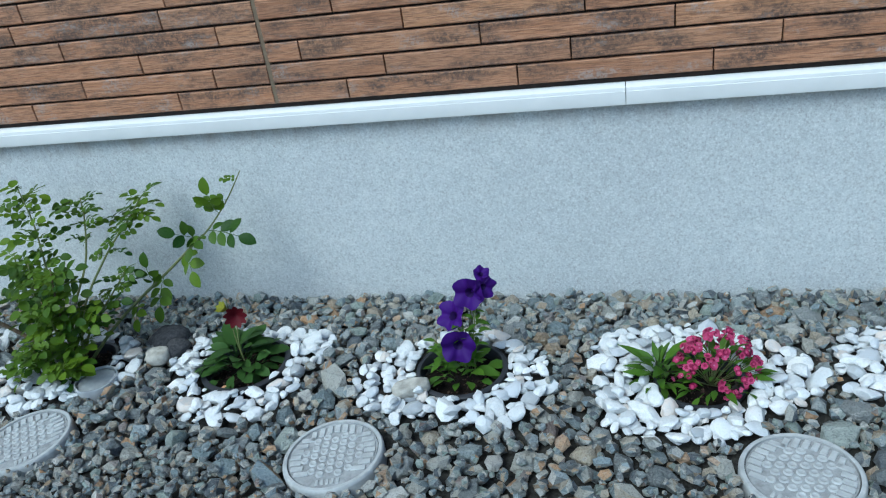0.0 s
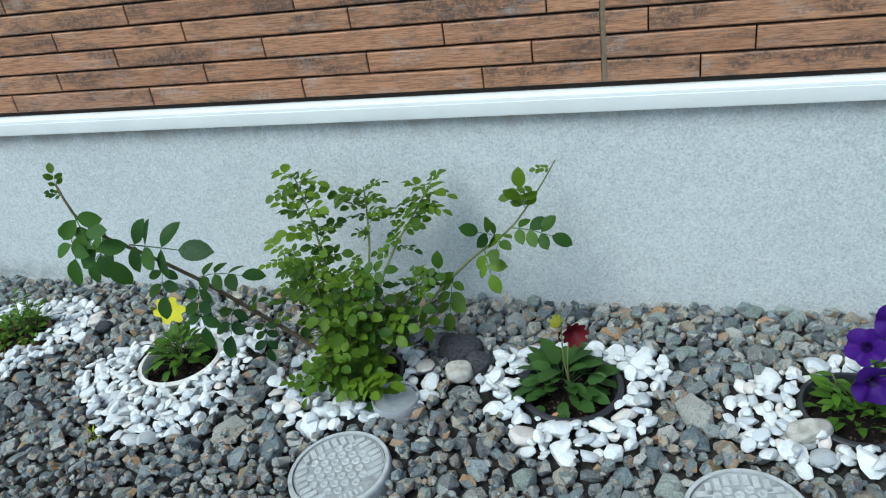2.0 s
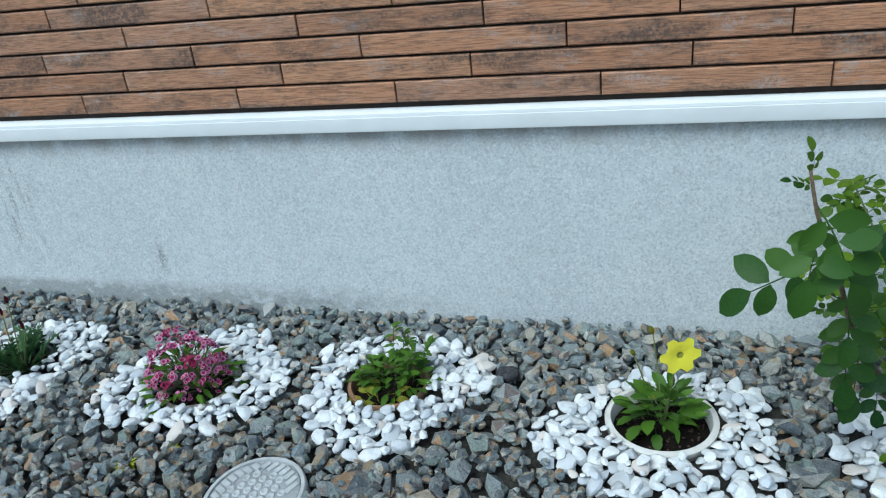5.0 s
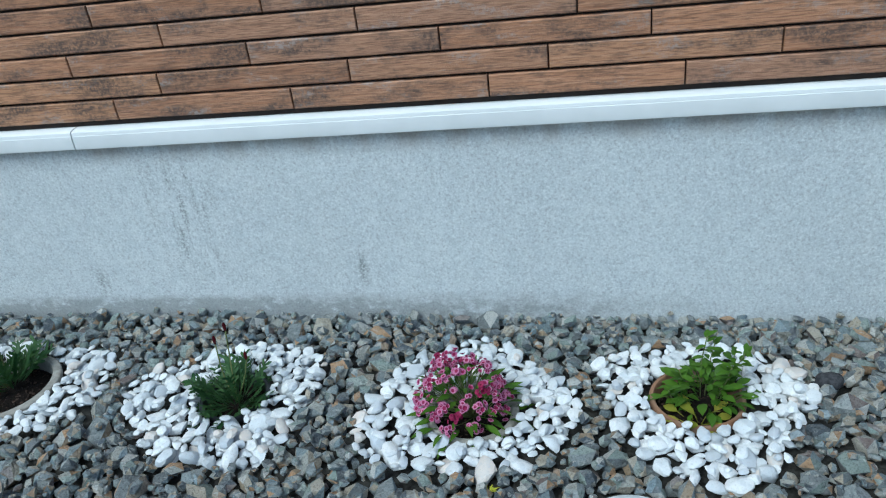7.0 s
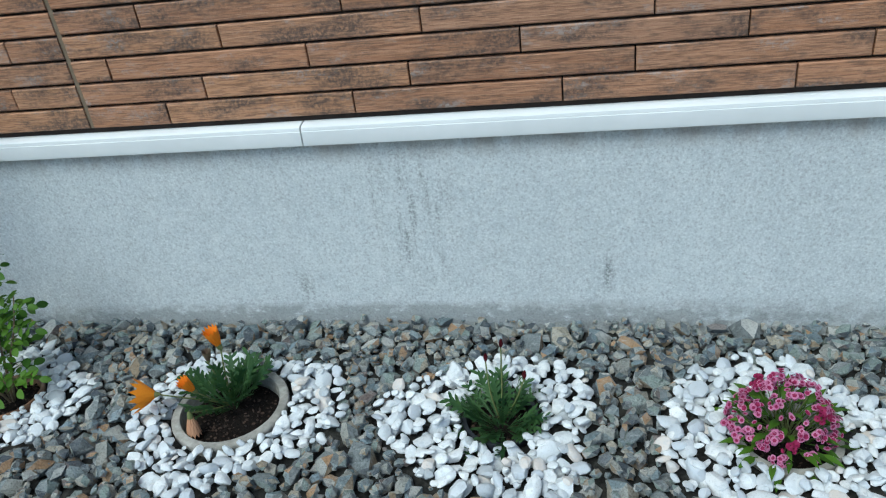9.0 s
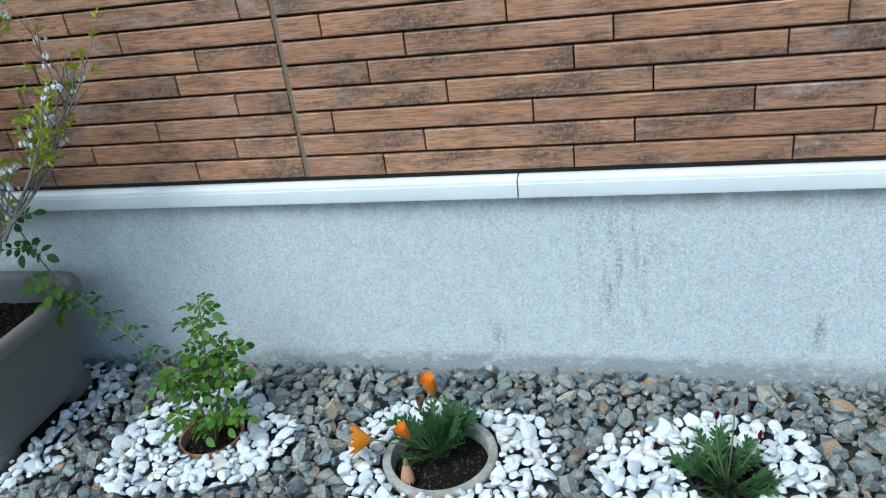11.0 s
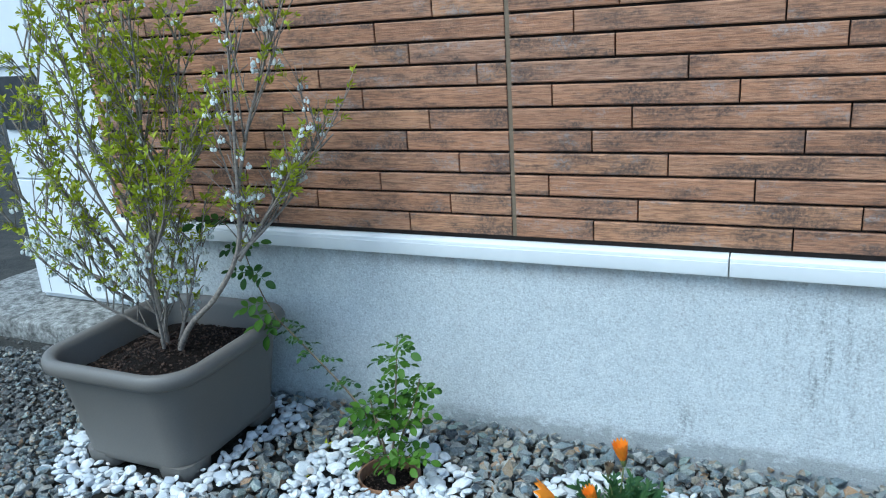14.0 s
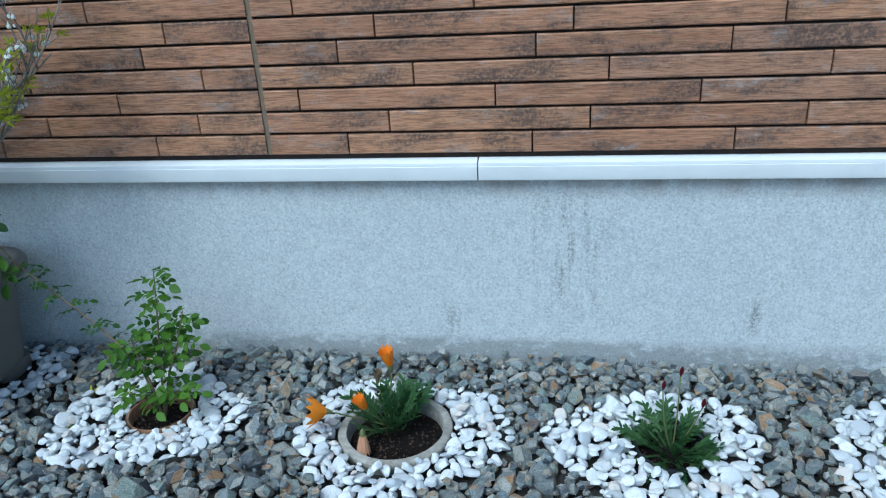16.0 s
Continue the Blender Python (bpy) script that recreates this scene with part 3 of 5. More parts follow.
# ---- vessels ----
def pot(name, key, label, material, wall=0.007, lip=0.004, z=-0.004, soil=-0.024, crumbs=130):
    """A round pot sunk in the gravel to its rim, filled with soil."""
    (x, y), r = POTS[key][2], POTS[key][3]
    ob = thing(name, label, "flower pot", (x, y, 0), "sunken flower pots")
    ri = r - wall
    b = lathe(bmesh.new(), [(0, -0.13), (r * 0.74, -0.13), (r * 0.76, -0.125), (r - 0.004, z - 0.02), (r - 0.003, z - 0.014), (r + lip * 0.4, z - 0.012), (r + lip * 0.5, z - 0.003), (r, z),
                            (ri + 0.001, z), (ri - 0.001, z - 0.004), (ri - 0.003, z - 0.03), (r * 0.7, -0.12), (0, -0.12)], 48, 0.006, x)
    part("pot_body", b, material, ob, "", 50)
    b = lathe(bmesh.new(), [(0, soil + 0.006), (ri * 0.3, soil + 0.005), (ri * 0.6, soil + 0.002), (ri * 0.8, soil), (ri - 0.003, soil - 0.004)], 26)
    for v in b.verts:
        v.co.z += 0.006 * noise.noise(v.co * 60 + Vector((x * 9, 0, 0)))
    part("soil", b, M_SOIL, ob, "dark crumbly potting soil", 180)
    b = bmesh.new()
    for _ in range(crumbs):
        a, q = rng.uniform(0, 6.28), ri * 0.9 * math.sqrt(rng.random())
        s = rng.uniform(0.001, 0.0028)
        bmesh.ops.create_icosphere(b, subdivisions=1, radius=s, matrix=pose(q * math.cos(a), q * math.sin(a), soil + 0.004 + s * 0.3, rng.uniform(0, 90), 0, rng.uniform(0, 360)) @ Matrix.Diagonal((1.5, 1, 0.6, 1)))
    tagged(part("bark_mulch", b, M_CRUMB, ob), kind="stuff")
    return ob


pot("flower_pot", "b", "dark plastic pot sunk in white pebbles", M_BLACK)
pot("flower_pot", "c", "black plastic pot sunk in white pebbles", M_BLACK, 0.006, 0.008, -0.002)
pot("flower_pot", "d", "black plastic pot with wide rim sunk in pebbles", M_BLACK, 0.008, 0.008, 0.0)
pot("flower_pot", "e", "dark plastic pot under the rose shrub", M_BLACK)
pot("flower_pot", "f", "cream plastic pot with soil in white pebbles", M_CREAM, 0.007, 0.008, 0.0, -0.022)
pot("flower_pot", "g", "small terracotta pot sunk in white pebbles", M_TERRA, 0.006)
pot("flower_pot", "h", "pale cast stone pot sunk in white pebbles", M_CONC, 0.010, 0.006)
pot("flower_pot", "i", "dark plastic pot hidden under a bushy plant", M_BLACK)
pot("flower_pot", "j", "wide cast stone pot with thick rim", M_CONC, 0.014, 0.006, 0.003, -0.02, 260)
pot("flower_pot", "k", "thin brown terracotta pot sunk in white pebbles", M_TERRA, 0.005, 0.004, -0.004)


def pit_lid(x, y, r, turn, label):
    """A round drainage pit lid on a short collar, with cast ribs and knobs."""
    z = 0.016
    ob = thing("pit_lid", label, "drain cover", (x, y, 0), "drain covers in the gravel", rz=turn)
    ob.matrix_world = pose(x, y, -0.014, -2, 1.5, turn)
    part("collar", lathe(bmesh.new(), [(r * 0.93, -0.09), (r, -0.09), (r, z - 0.006), (r - 0.001, z - 0.002), (r - 0.003, z), (r - 0.009, z), (r - 0.0095, z - 0.004), (r * 0.9, z - 0.005)], 64), M_LID, ob, "", 40)
    part("plate", lathe(bmesh.new(), [(0, z - 0.003), (r * 0.7, z - 0.003), (r - 0.0115, z - 0.003), (r - 0.0105, z - 0.001), (r - 0.0102, z - 0.006), (r * 0.6, z - 0.012), (0, z - 0.012)], 64), M_LIDDIRTSHADE, ob, "", 40)
    b = bmesh.new()
    step = r * 0.205
    for i in range(-4, 5):
        for j in range(-4, 5):
            px, py = (i + 0.5 * (j % 2)) * step, j * step * 0.866
            if math.hypot(px, py) < r * 0.57:
                rings = [[b.verts.new((px + q * math.cos(6.2832 * k / 10), py + q * math.sin(6.2832 * k / 10), z - 0.0032 + h)) for k in range(10)] for q, h in ((step * 0.43, 0), (step * 0.36, 0.0026), (step * 0.28, 0.0028), (step * 0.22, 0.0018))]
                for u, v in zip(rings, rings[1:]):
                    for k in range(10):
                        b.faces.new((u[k], u[(k + 1) % 10], v[(k + 1) % 10], v[k]))
                b.faces.new(rings[-1])
    tagged(part("tread", b, M_LID, ob, "", 60), kind="stuff")
    b = bmesh.new()
    for turn_k in range(3):
        for k in range(-3, 4):
            off = k * r * 0.155
            inner, outer = math.sqrt((r * 0.62) ** 2 - off ** 2), math.sqrt((r * 0.84) ** 2 - off ** 2)
            bb = bmesh.new()
            box(bb, inner, outer, off - r * 0.055, off + r * 0.055, z - 0.0035, z - 0.0004, 0.0009)
            bmesh.ops.rotate(bb, verts=bb.verts, matrix=Matrix.Rotation(radians(90 * turn_k - 90), 3, "Z"))
            tmp = bpy.data.meshes.new("tmp")
            bb.to_mesh(tmp)
            bb.free()
            b.from_mesh(tmp)
            bpy.data.meshes.remove(tmp)
    tagged(part("rim_tread", b, M_LID, ob, "", 40), kind="stuff")
    b = bmesh.new()
    for k in range(5):
        box(b, -r * 0.80, -r * 0.66, (k - 2) * r * 0.10 - r * 0.03, (k - 2) * r * 0.10 + r * 0.03, z - 0.0035, z - 0.0012, 0.0008)
    part("lettering", b, M_LID, ob, "", 40)
    return ob


for (x, y, r), turn, lab in zip(LIDS, (60, 100, 130, 150), ("grey plastic drain cover lying in the gravel", "grey plastic drain cover beside the petunia", "grey plastic drain cover in front of the rose", "worn grey drain cover in fine gravel")):
    pit_lid(x, y, r, turn, lab)

cap = thing("inspection_cap", "small frosted clear plastic inspection cap", "drain cover", (CAP[0], CAP[1], 0))
r = CAP[2]
part("collar", lathe(bmesh.new(), [(r * 0.9, -0.06), (r, -0.06), (r, 0.006), (r - 0.001, 0.009), (r - 0.004, 0.010), (r - 0.005, 0.004)], 40), M_CLEAR, cap)
b = lathe(bmesh.new(), [(0, 0.008), (r * 0.35, 0.0075), (r * 0.65, 0.006), (r - 0.0055, 0.003), (r - 0.0055, -0.004), (0, -0.004)], 12)
for v in b.verts:
    v.co.z += 0.002 * noise.noise(v.co * 90)
part("dome", b, M_LID, cap, "faceted pale grey dome", 20)


# ---- planter ----
def rounded(w, d, r, n=6):
    pts = []
    for sx, sy, a0 in ((1, 1, 0), (-1, 1, 90), (-1, -1, 180), (1, -1, 270)):
        for k in range(n + 1):
            a = radians(a0 + 90 * k / n)
            pts.append((sx * (w / 2 - r) + r * math.cos(a), sy * (d / 2 - r) + r * math.sin(a)))
    return pts


def shell(bm, sections):
    rings = [[bm.verts.new((x, y, z)) for x, y in rounded(w, d, r)] for w, d, r, z in sections]
    for a, c in zip(rings, rings[1:]):
        for k in range(len(a)):
            k2 = (k + 1) % len(a)
            bm.faces.new((a[k], a[k2], c[k2], c[k]))
    bm.faces.new(rings[0][::-1])
    bm.faces.new(rings[-1])
    bmesh.ops.recalc_face_normals(bm, faces=bm.faces)
    return bm


planter = thing("planter", "large taupe plastic planter with rounded rim", "planter", (PLANTER[0], PLANTER[1], -0.012))
bm = shell(bmesh.new(), [(0.290, 0.325, 0.045, 0.022), (0.302, 0.336, 0.052, 0.027), (0.306, 0.340, 0.055, 0.045), (0.368, 0.394, 0.078, 0.236), (0.370, 0.396, 0.079, 0.238), (0.412, 0.430, 0.095, 0.240), (0.426, 0.442, 0.10, 0.247), (0.428, 0.444, 0.10, 0.262),
                        (0.419, 0.435, 0.096, 0.272), (0.400, 0.416, 0.088, 0.276), (0.372, 0.392, 0.076, 0.270), (0.360, 0.382, 0.070, 0.258), (0.335, 0.360, 0.06, 0.15), (0.28, 0.31, 0.04, 0.05)])
part("planter_body", bm, M_PLANTER, planter, "", 50)
for sx in (-1, 1):
    for sy in (-1, 1):
        bm = shell(bmesh.new(), [(0.085, 0.085, 0.022, 0), (0.090, 0.090, 0.026, 0.004), (0.098, 0.098, 0.03, 0.036)])
        bmesh.ops.translate(bm, verts=bm.verts, vec=(sx * 0.1035, sy * 0.1205, 0))
        part("foot", bm, M_PLANTER, planter, "", 50)
bm = bmesh.new()
g = [[bm.verts.new((-0.173 + 0.346 * i / 16, -0.184 + 0.368 * j / 16, 0.205 + 0.03 * math.exp(-((i - 8) ** 2 + (j - 7) ** 2) / 22) + 0.008 * noise.noise((i * 0.9, j * 0.9, 2)))) for j in range(17)] for i in range(17)]
for v in bm.verts:
    u, w = abs(v.co.x) / 0.173, abs(v.co.y) / 0.184
    k = max(u, w, 1e-6) / max((u ** 4.5 + w ** 4.5) ** (1 / 4.5), 1e-6)
    v.co.x, v.co.y = v.co.x * k, v.co.y * k
for i in range(16):
    for j in range(16):
        bm.faces.new((g[i][j], g[i + 1][j], g[i + 1][j + 1], g[i][j + 1]))
part("soil", bm, M_SOIL, planter, "dark potting soil with bark crumbs", 180)
bm = bmesh.new()
for _ in range(1000):
    x, y = rng.uniform(-0.165, 0.165), rng.uniform(-0.175, 0.175)
    if abs(x) > 0.115 and abs(y) > 0.125:
        continue
    s = rng.uniform(0.0013, 0.0036)
    z = 0.209 + 0.03 * math.exp(-((x / 0.019375) ** 2 + (y / 0.021875 + 1) ** 2) / 22)
    bmesh.ops.create_icosphere(bm, subdivisions=1, radius=s, matrix=pose(x, y, z, rng.uniform(0, 90), 0, rng.uniform(0, 360)) @ Matrix.Diagonal((1.5, 1, 0.5, 1)))
tagged(part("bark_mulch", bm, M_CRUMB, planter), kind="stuff")

# ---- white cabinet round the corner, on its pad ----
pad = bmesh.new()
box(pad, -5.35, -4.17, 0.13, 1.1, -0.1, 0.012, 0.012, 2)
bmesh.ops.subdivide_edges(pad, edges=[e for e in pad.edges if e.calc_length() > 0.3], cuts=14, use_grid_fill=True)
for v in pad.verts:
    v.co += 0.008 * Vector((noise.noise(v.co * 9), noise.noise(v.co * 9 + Vector((5, 0, 0))), 0.6 * noise.noise(v.co * 11)))
tagged(part("concrete_pad", pad, M_PAD, None, "weathered concrete pad under the white cabinet", 60), category="concrete pad", kind="structure")
unit = thing("utility_cabinet", "tall white painted steel outdoor utility cabinet", "cabinet", (-4.62, 0.34, 0.012))
part("body", box(bmesh.new(), -0.36, 0.36, 0.0, 0.55, 0.0, 1.9, 0.012, 2), M_UNIT, unit)
for z0, z1 in ((0.02, 0.445), (0.451, 0.545), (0.551, 1.86)):
    if z1 < 1:
        part("front_panel", box(bmesh.new(), -0.352, 0.352, -0.012, 0.0, z0, z1, 0.003), M_UNIT, unit)
part("front_panel", box(bmesh.new(), -0.13, 0.352, -0.012, 0.0, 0.551, 1.86, 0.003), M_UNIT, unit)
part("front_panel", box(bmesh.new(), -0.352, -0.134, -0.012, 0.0, 0.83, 1.86, 0.003), M_UNIT, unit)
part("service_recess", box(bmesh.new(), -0.345, -0.15, -0.009, 0.0, 0.62, 0.80, 0.003), M_DARK, unit, "dark recessed service opening")
for x in (-0.30, -0.2, -0.10):
    part("groove", box(bmesh.new(), x, x + 0.003, -0.0125, -0.010, 0.03, 0.24), M_DARK, unit)
for z in (0.30, 0.47):
    part("screw", lathe(bmesh.new(), [(0, 0.003), (0.004, 0.002), (0.006, 0)], 10), M_DARK, unit).matrix_local = pose(-0.33, -0.012, z, 90, 0, 0)
lab = part("label_sticker", box(bmesh.new(), 0.275, 0.325, -0.0135, -0.012, 0.82, 1.1), M_TRIM, unit)
for k in range(14):
    part("print_bar", box(bmesh.new(), 0.28 + 0.004 * (k % 2), 0.32 - 0.008 * (k % 3), -0.0142, -0.0135, 0.83 + 0.018 * k, 0.839 + 0.018 * k), M_INK, lab)

# ---- plants ----
def compound(name, material, pairs, size, width, gap, seed=0, sag=0.25):
    """A rose leaf: a thin arching stalk with pairs of rounded leaflets and one at the end, nearly in one plane."""
    r = random.Random(seed + pairs * 10)
    b = bmesh.new()
    oval = (0.0, 0.62, 0.92, 1.0, 0.93, 0.66, 0.0)
    long = gap * (pairs + 0.55)

    def on(x):
        return Vector((x, 0, gap * 0.25 * math.sin(x / long * 2.2) - sag * x * x / long))
    tube(b, [on(long * k / 5) for k in range(6)], 0.0010, 0.0006, 4)
    for k in range(pairs):
        at = on(gap * (k + 0.75))
        for side in (-1, 1):
            d = Vector((r.uniform(0.3, 0.85), side, r.uniform(-0.45, 0.25)))
            q = r.uniform(0.82, 1.08) * (0.85 if k == 0 else 1.0)
            leaf(b, aim(at + Vector((0, side * 0.001, 0)), d, (r.uniform(-0.3, 0.3), -side * r.uniform(0.0, 0.35), 1)), size * q, width * q, r.uniform(0.12, 0.36), r.uniform(0.05, 0.30), oval)
    leaf(b, aim(on(long), (1, r.uniform(-0.15, 0.15), -sag - r.uniform(0.0, 0.25)), (0, r.uniform(-0.25, 0.25), 1)), size * 1.12, width * 1.1, 0.22, 0.2, oval)
    return mesh_of(name, b, material, 180)


ROSE_LEAVES = [compound("rose_leaf", M_ROSE, p, s, s * 0.74, g, k) for k, (p, s, g) in enumerate(((2, 0.025, 0.016), (3, 0.023, 0.015), (2, 0.028, 0.018), (2, 0.023, 0.014), (3, 0.025, 0.016), (3, 0.021, 0.014)))]
ROSE_MID = [compound("rose_leaf", M_ROSE, p, s, s * 0.66, g, 30 + k) for k, (p, s, g) in enumerate(((2, 0.036, 0.021), (3, 0.034, 0.020), (2, 0.034, 0.020)))]
ROSE_BIG = [compound("rose_leaf", M_ROSEDK, p, s, s * 0.60, g, 50 + k, 0.4) for k, (p, s, g) in enumerate(((3, 0.043, 0.023), (2, 0.046, 0.026), (3, 0.039, 0.022)))]
ROSE_YOUNG = [compound("rose_leaf", M_GREENLEAF, p, 0.029, 0.0175, 0.017, 80 + k, 0.45) for k, p in enumerate((2, 2, 3))]
ROSE_SMALL = [compound("rose_leaf", M_ROSEDK, 3, 0.016, 0.010, 0.012), compound("rose_leaf", M_ROSEDK, 2, 0.020, 0.013, 0.014)]


def cane(owner, pts, r0, r1, material, leaves, count, start=0.2, spread=0.85, size=(0.85, 1.2), name="cane", up=0.25):
    """A stem through world points, with compound leaves along it, closer towards its end."""
    o = owner.matrix_world.translation
    line = [Vector(p) - o for p in curve_pts(pts, 16)]
    c = part(name, tube(bmesh.new(), line, r0, r1, 7), material, owner, "", 180)
    a = rng.uniform(0, 6.28)
    for k in range(count):
        t = start + (1 - start) * ((k + 0.5) / count) ** 0.85
        i = min(int(t * 16), 15)
        p = line[i].lerp(line[i + 1], t * 16 - i)
        a += 2.4 + rng.uniform(-0.4, 0.4)
        d = Vector((math.cos(a), math.sin(a) * 0.8, up + rng.uniform(-0.2, 0.3)))
        d = d * spread + (line[i + 1] - line[i]).normalized() * (1 - spread)
        put("leaf", rng.choice(leaves), owner, aim(p, d, (rng.uniform(-0.6, 0.6), -0.35 + rng.uniform(-0.6, 0.6), 1), rng.uniform(*size)))
    return c


def sprays(owner, leaves, rows):
    """Single leaves at world points, each with its direction, the side that it turns up, and its size."""
    o = owner.matrix_world.translation
    for k, (p, d, up, size) in enumerate(rows):
        put("leaf", leaves[k % len(leaves)], owner, aim(Vector(p) - o, d, up, size))


rose = thing("rose_shrub", "leafy green rose shrub with long arching canes", "rose bush", (-0.46, -0.345, -0.02))
B = (-0.46, -0.345, -0.03)
# the long dark cane that leans out, and its large leaves
cane(rose, [B, (-0.545, -0.36, 0.075), (-0.625, -0.40, 0.185), (-0.668, -0.455, 0.285), (-0.705, -0.525, 0.385), (-0.722, -0.56, 0.43), (-0.745, -0.58, 0.48), (-0.758, -0.58, 0.535)], 0.0050, 0.0018, M_CANE, ROSE_SMALL, 0)
sprays(rose, ROSE_BIG, (
    ((-0.748, -0.58, 0.495), (0.35, -0.30, -0.55), (0.2, -0.9, 0.45), 1.09), ((-0.745, -0.58, 0.48), (-0.10, -0.55, -0.60), (0.0, -0.8, 0.5), 0.92),
    ((-0.715, -0.548, 0.420), (-0.80, -0.15, -0.35), (-0.2, -0.85, 0.5), 1.21), ((-0.712, -0.535, 0.405), (0.75, -0.35, 0.18), (-0.1, -0.8, 0.6), 1.21),
    ((-0.690, -0.500, 0.350), (0.10, -0.70, -0.55), (0.1, -0.7, 0.6), 0.80), ((-0.672, -0.460, 0.292), (0.85, 0.10, 0.25), (0.0, -0.3, 1.0), 0.98),
    ((-0.668, -0.455, 0.285), (-0.05, -0.60, -0.75), (-0.1, -0.8, 0.5), 0.98), ((-0.640, -0.415, 0.215), (-0.10, -0.70, -0.55), (0.0, -0.7, 0.7), 0.92),
    ((-0.610, -0.390, 0.160), (0.15, -0.60, -0.65), (0.2, -0.7, 0.6), 0.71)))
sprays(rose, ROSE_MID, (((-0.757, -0.58, 0.53), (0.10, -0.05, 1.0), (0.6, -0.6, 0.2), 0.42), ((-0.754, -0.58, 0.515), (-0.6, -0.1, 0.35), (0, -0.4, 0.9), 0.30), ((-0.60, -0.38, 0.150), (0.7, -0.2, 0.3), (0, -0.4, 0.9), 0.45), ((-0.63, -0.405, 0.19), (0.6, 0.1, 0.5), (0, -0.4, 0.9), 0.5)))
# the cane towards the wall, with leaves well apart
cane(rose, [B, (-0.38, -0.27, 0.06), (-0.288, -0.158, 0.128), (-0.235, -0.145, 0.17), (-0.178, -0.136, 0.213), (-0.130, -0.10, 0.27), (-0.091, -0.077, 0.330)], 0.0042, 0.0012, M_STEM, ROSE_LEAVES, 1, 0.9, 0.85, (0.4, 0.5), "cane", 0.2)
sprays(rose, ROSE_MID, (
    ((-0.315, -0.19, 0.105), (-0.05, -0.35, 0.85), (0, -0.9, 0.3), 0.95), ((-0.300, -0.17, 0.120), (0.0, -0.75, -0.5), (0, -0.7, 0.6), 1.05),
    ((-0.235, -0.145, 0.170), (0.30, -0.80, -0.45), (0, -0.7, 0.6), 1.10), ((-0.205, -0.140, 0.195), (-0.30, -0.55, 0.45), (0, -0.8, 0.6), 1.00),
    ((-0.178, -0.136, 0.213), (0.95, -0.30, 0.05), (0, -0.6, 0.8), 1.15), ((-0.190, -0.138, 0.205), (-0.2, -0.9, -0.1), (0, -0.5, 0.8), 0.9),
    ((-0.150, -0.115, 0.245), (-0.05, -0.45, 0.80), (0, -0.9, 0.3), 1.05), ((-0.128, -0.10, 0.270), (-0.75, -0.40, 0.15), (0, -0.7, 0.7), 0.70),
    ((-0.345, -0.23, 0.080), (0.15, -0.80, -0.2), (0, -0.7, 0.7), 0.85)))
# the upright canes of the middle, the two tall ones bare below their heads
for pts, n, start, mt in (
        ([B, (-0.50, -0.31, 0.09), (-0.535, -0.25, 0.18), (-0.575, -0.19, 0.27), (-0.610, -0.155, 0.345)], 19, 0.42, M_STEM), ([B, (-0.47, -0.31, 0.08), (-0.455, -0.22, 0.18), (-0.465, -0.16, 0.26), (-0.470, -0.14, 0.31)], 10, 0.58, M_STEM),
        ([B, (-0.44, -0.30, 0.10), (-0.41, -0.20, 0.19), (-0.375, -0.13, 0.245), (-0.350, -0.09, 0.285)], 17, 0.48, M_STEM), ([B, (-0.445, -0.36, 0.09), (-0.435, -0.36, 0.17), (-0.425, -0.35, 0.245)], 20, 0.30, M_CANE),
        ([B, (-0.53, -0.33, 0.07), (-0.60, -0.27, 0.14), (-0.655, -0.20, 0.20)], 11, 0.48, M_STEM), ([B, (-0.41, -0.34, 0.07), (-0.365, -0.30, 0.13), (-0.335, -0.25, 0.175)], 12, 0.35, M_STEM),
        ([B, (-0.48, -0.40, 0.04), (-0.475, -0.425, 0.08), (-0.47, -0.435, 0.115)], 13, 0.2, M_STEM), ([B, (-0.44, -0.40, 0.02), (-0.42, -0.43, 0.045), (-0.405, -0.44, 0.065)], 12, 0.2, M_STEM),
        ([B, (-0.50, -0.38, 0.02), (-0.52, -0.40, 0.035), (-0.535, -0.415, 0.03)], 8, 0.2, M_STEM), ([B, (-0.455, -0.37, 0.07), (-0.45, -0.38, 0.13), (-0.445, -0.385, 0.18)], 16, 0.2, M_STEM),
        ([B, (-0.50, -0.35, 0.08), (-0.525, -0.32, 0.16), (-0.535, -0.29, 0.225)], 15, 0.35, M_STEM), ([B, (-0.42, -0.36, 0.05), (-0.40, -0.36, 0.10), (-0.385, -0.35, 0.14)], 12, 0.25, M_STEM)):
    cane(rose, pts, 0.0036, 0.0013, mt, ROSE_LEAVES, round(n * 1.3), start, 0.9, (0.62, 1.05), "cane", 0.10)

young = thing("rose_shrub", "young green rose plant with a long trailing cane", "rose bush", (-3.225, -0.26, -0.02))
B = (-3.22, -0.262, -0.03)
for pts, n, start in (([B, (-3.218, -0.235, 0.08), (-3.222, -0.20, 0.18), (-3.226, -0.170, 0.268)], 15, 0.22), ([B, (-3.235, -0.255, 0.06), (-3.255, -0.245, 0.11), (-3.268, -0.235, 0.15)], 7, 0.45),
                      ([B, (-3.20, -0.24, 0.07), (-3.18, -0.22, 0.13), (-3.165, -0.20, 0.195)], 9, 0.35), ([B, (-3.235, -0.275, 0.03), (-3.25, -0.285, 0.05), (-3.26, -0.29, 0.06)], 5, 0.3), ([B, (-3.20, -0.27, 0.03), (-3.175, -0.275, 0.05), (-3.16, -0.28, 0.06)], 5, 0.3)):
    cane(young, pts, 0.003, 0.0012, M_CANE, ROSE_YOUNG, round(n * 1.4), start, 0.9, (0.62, 0.92), "cane", 0.10)
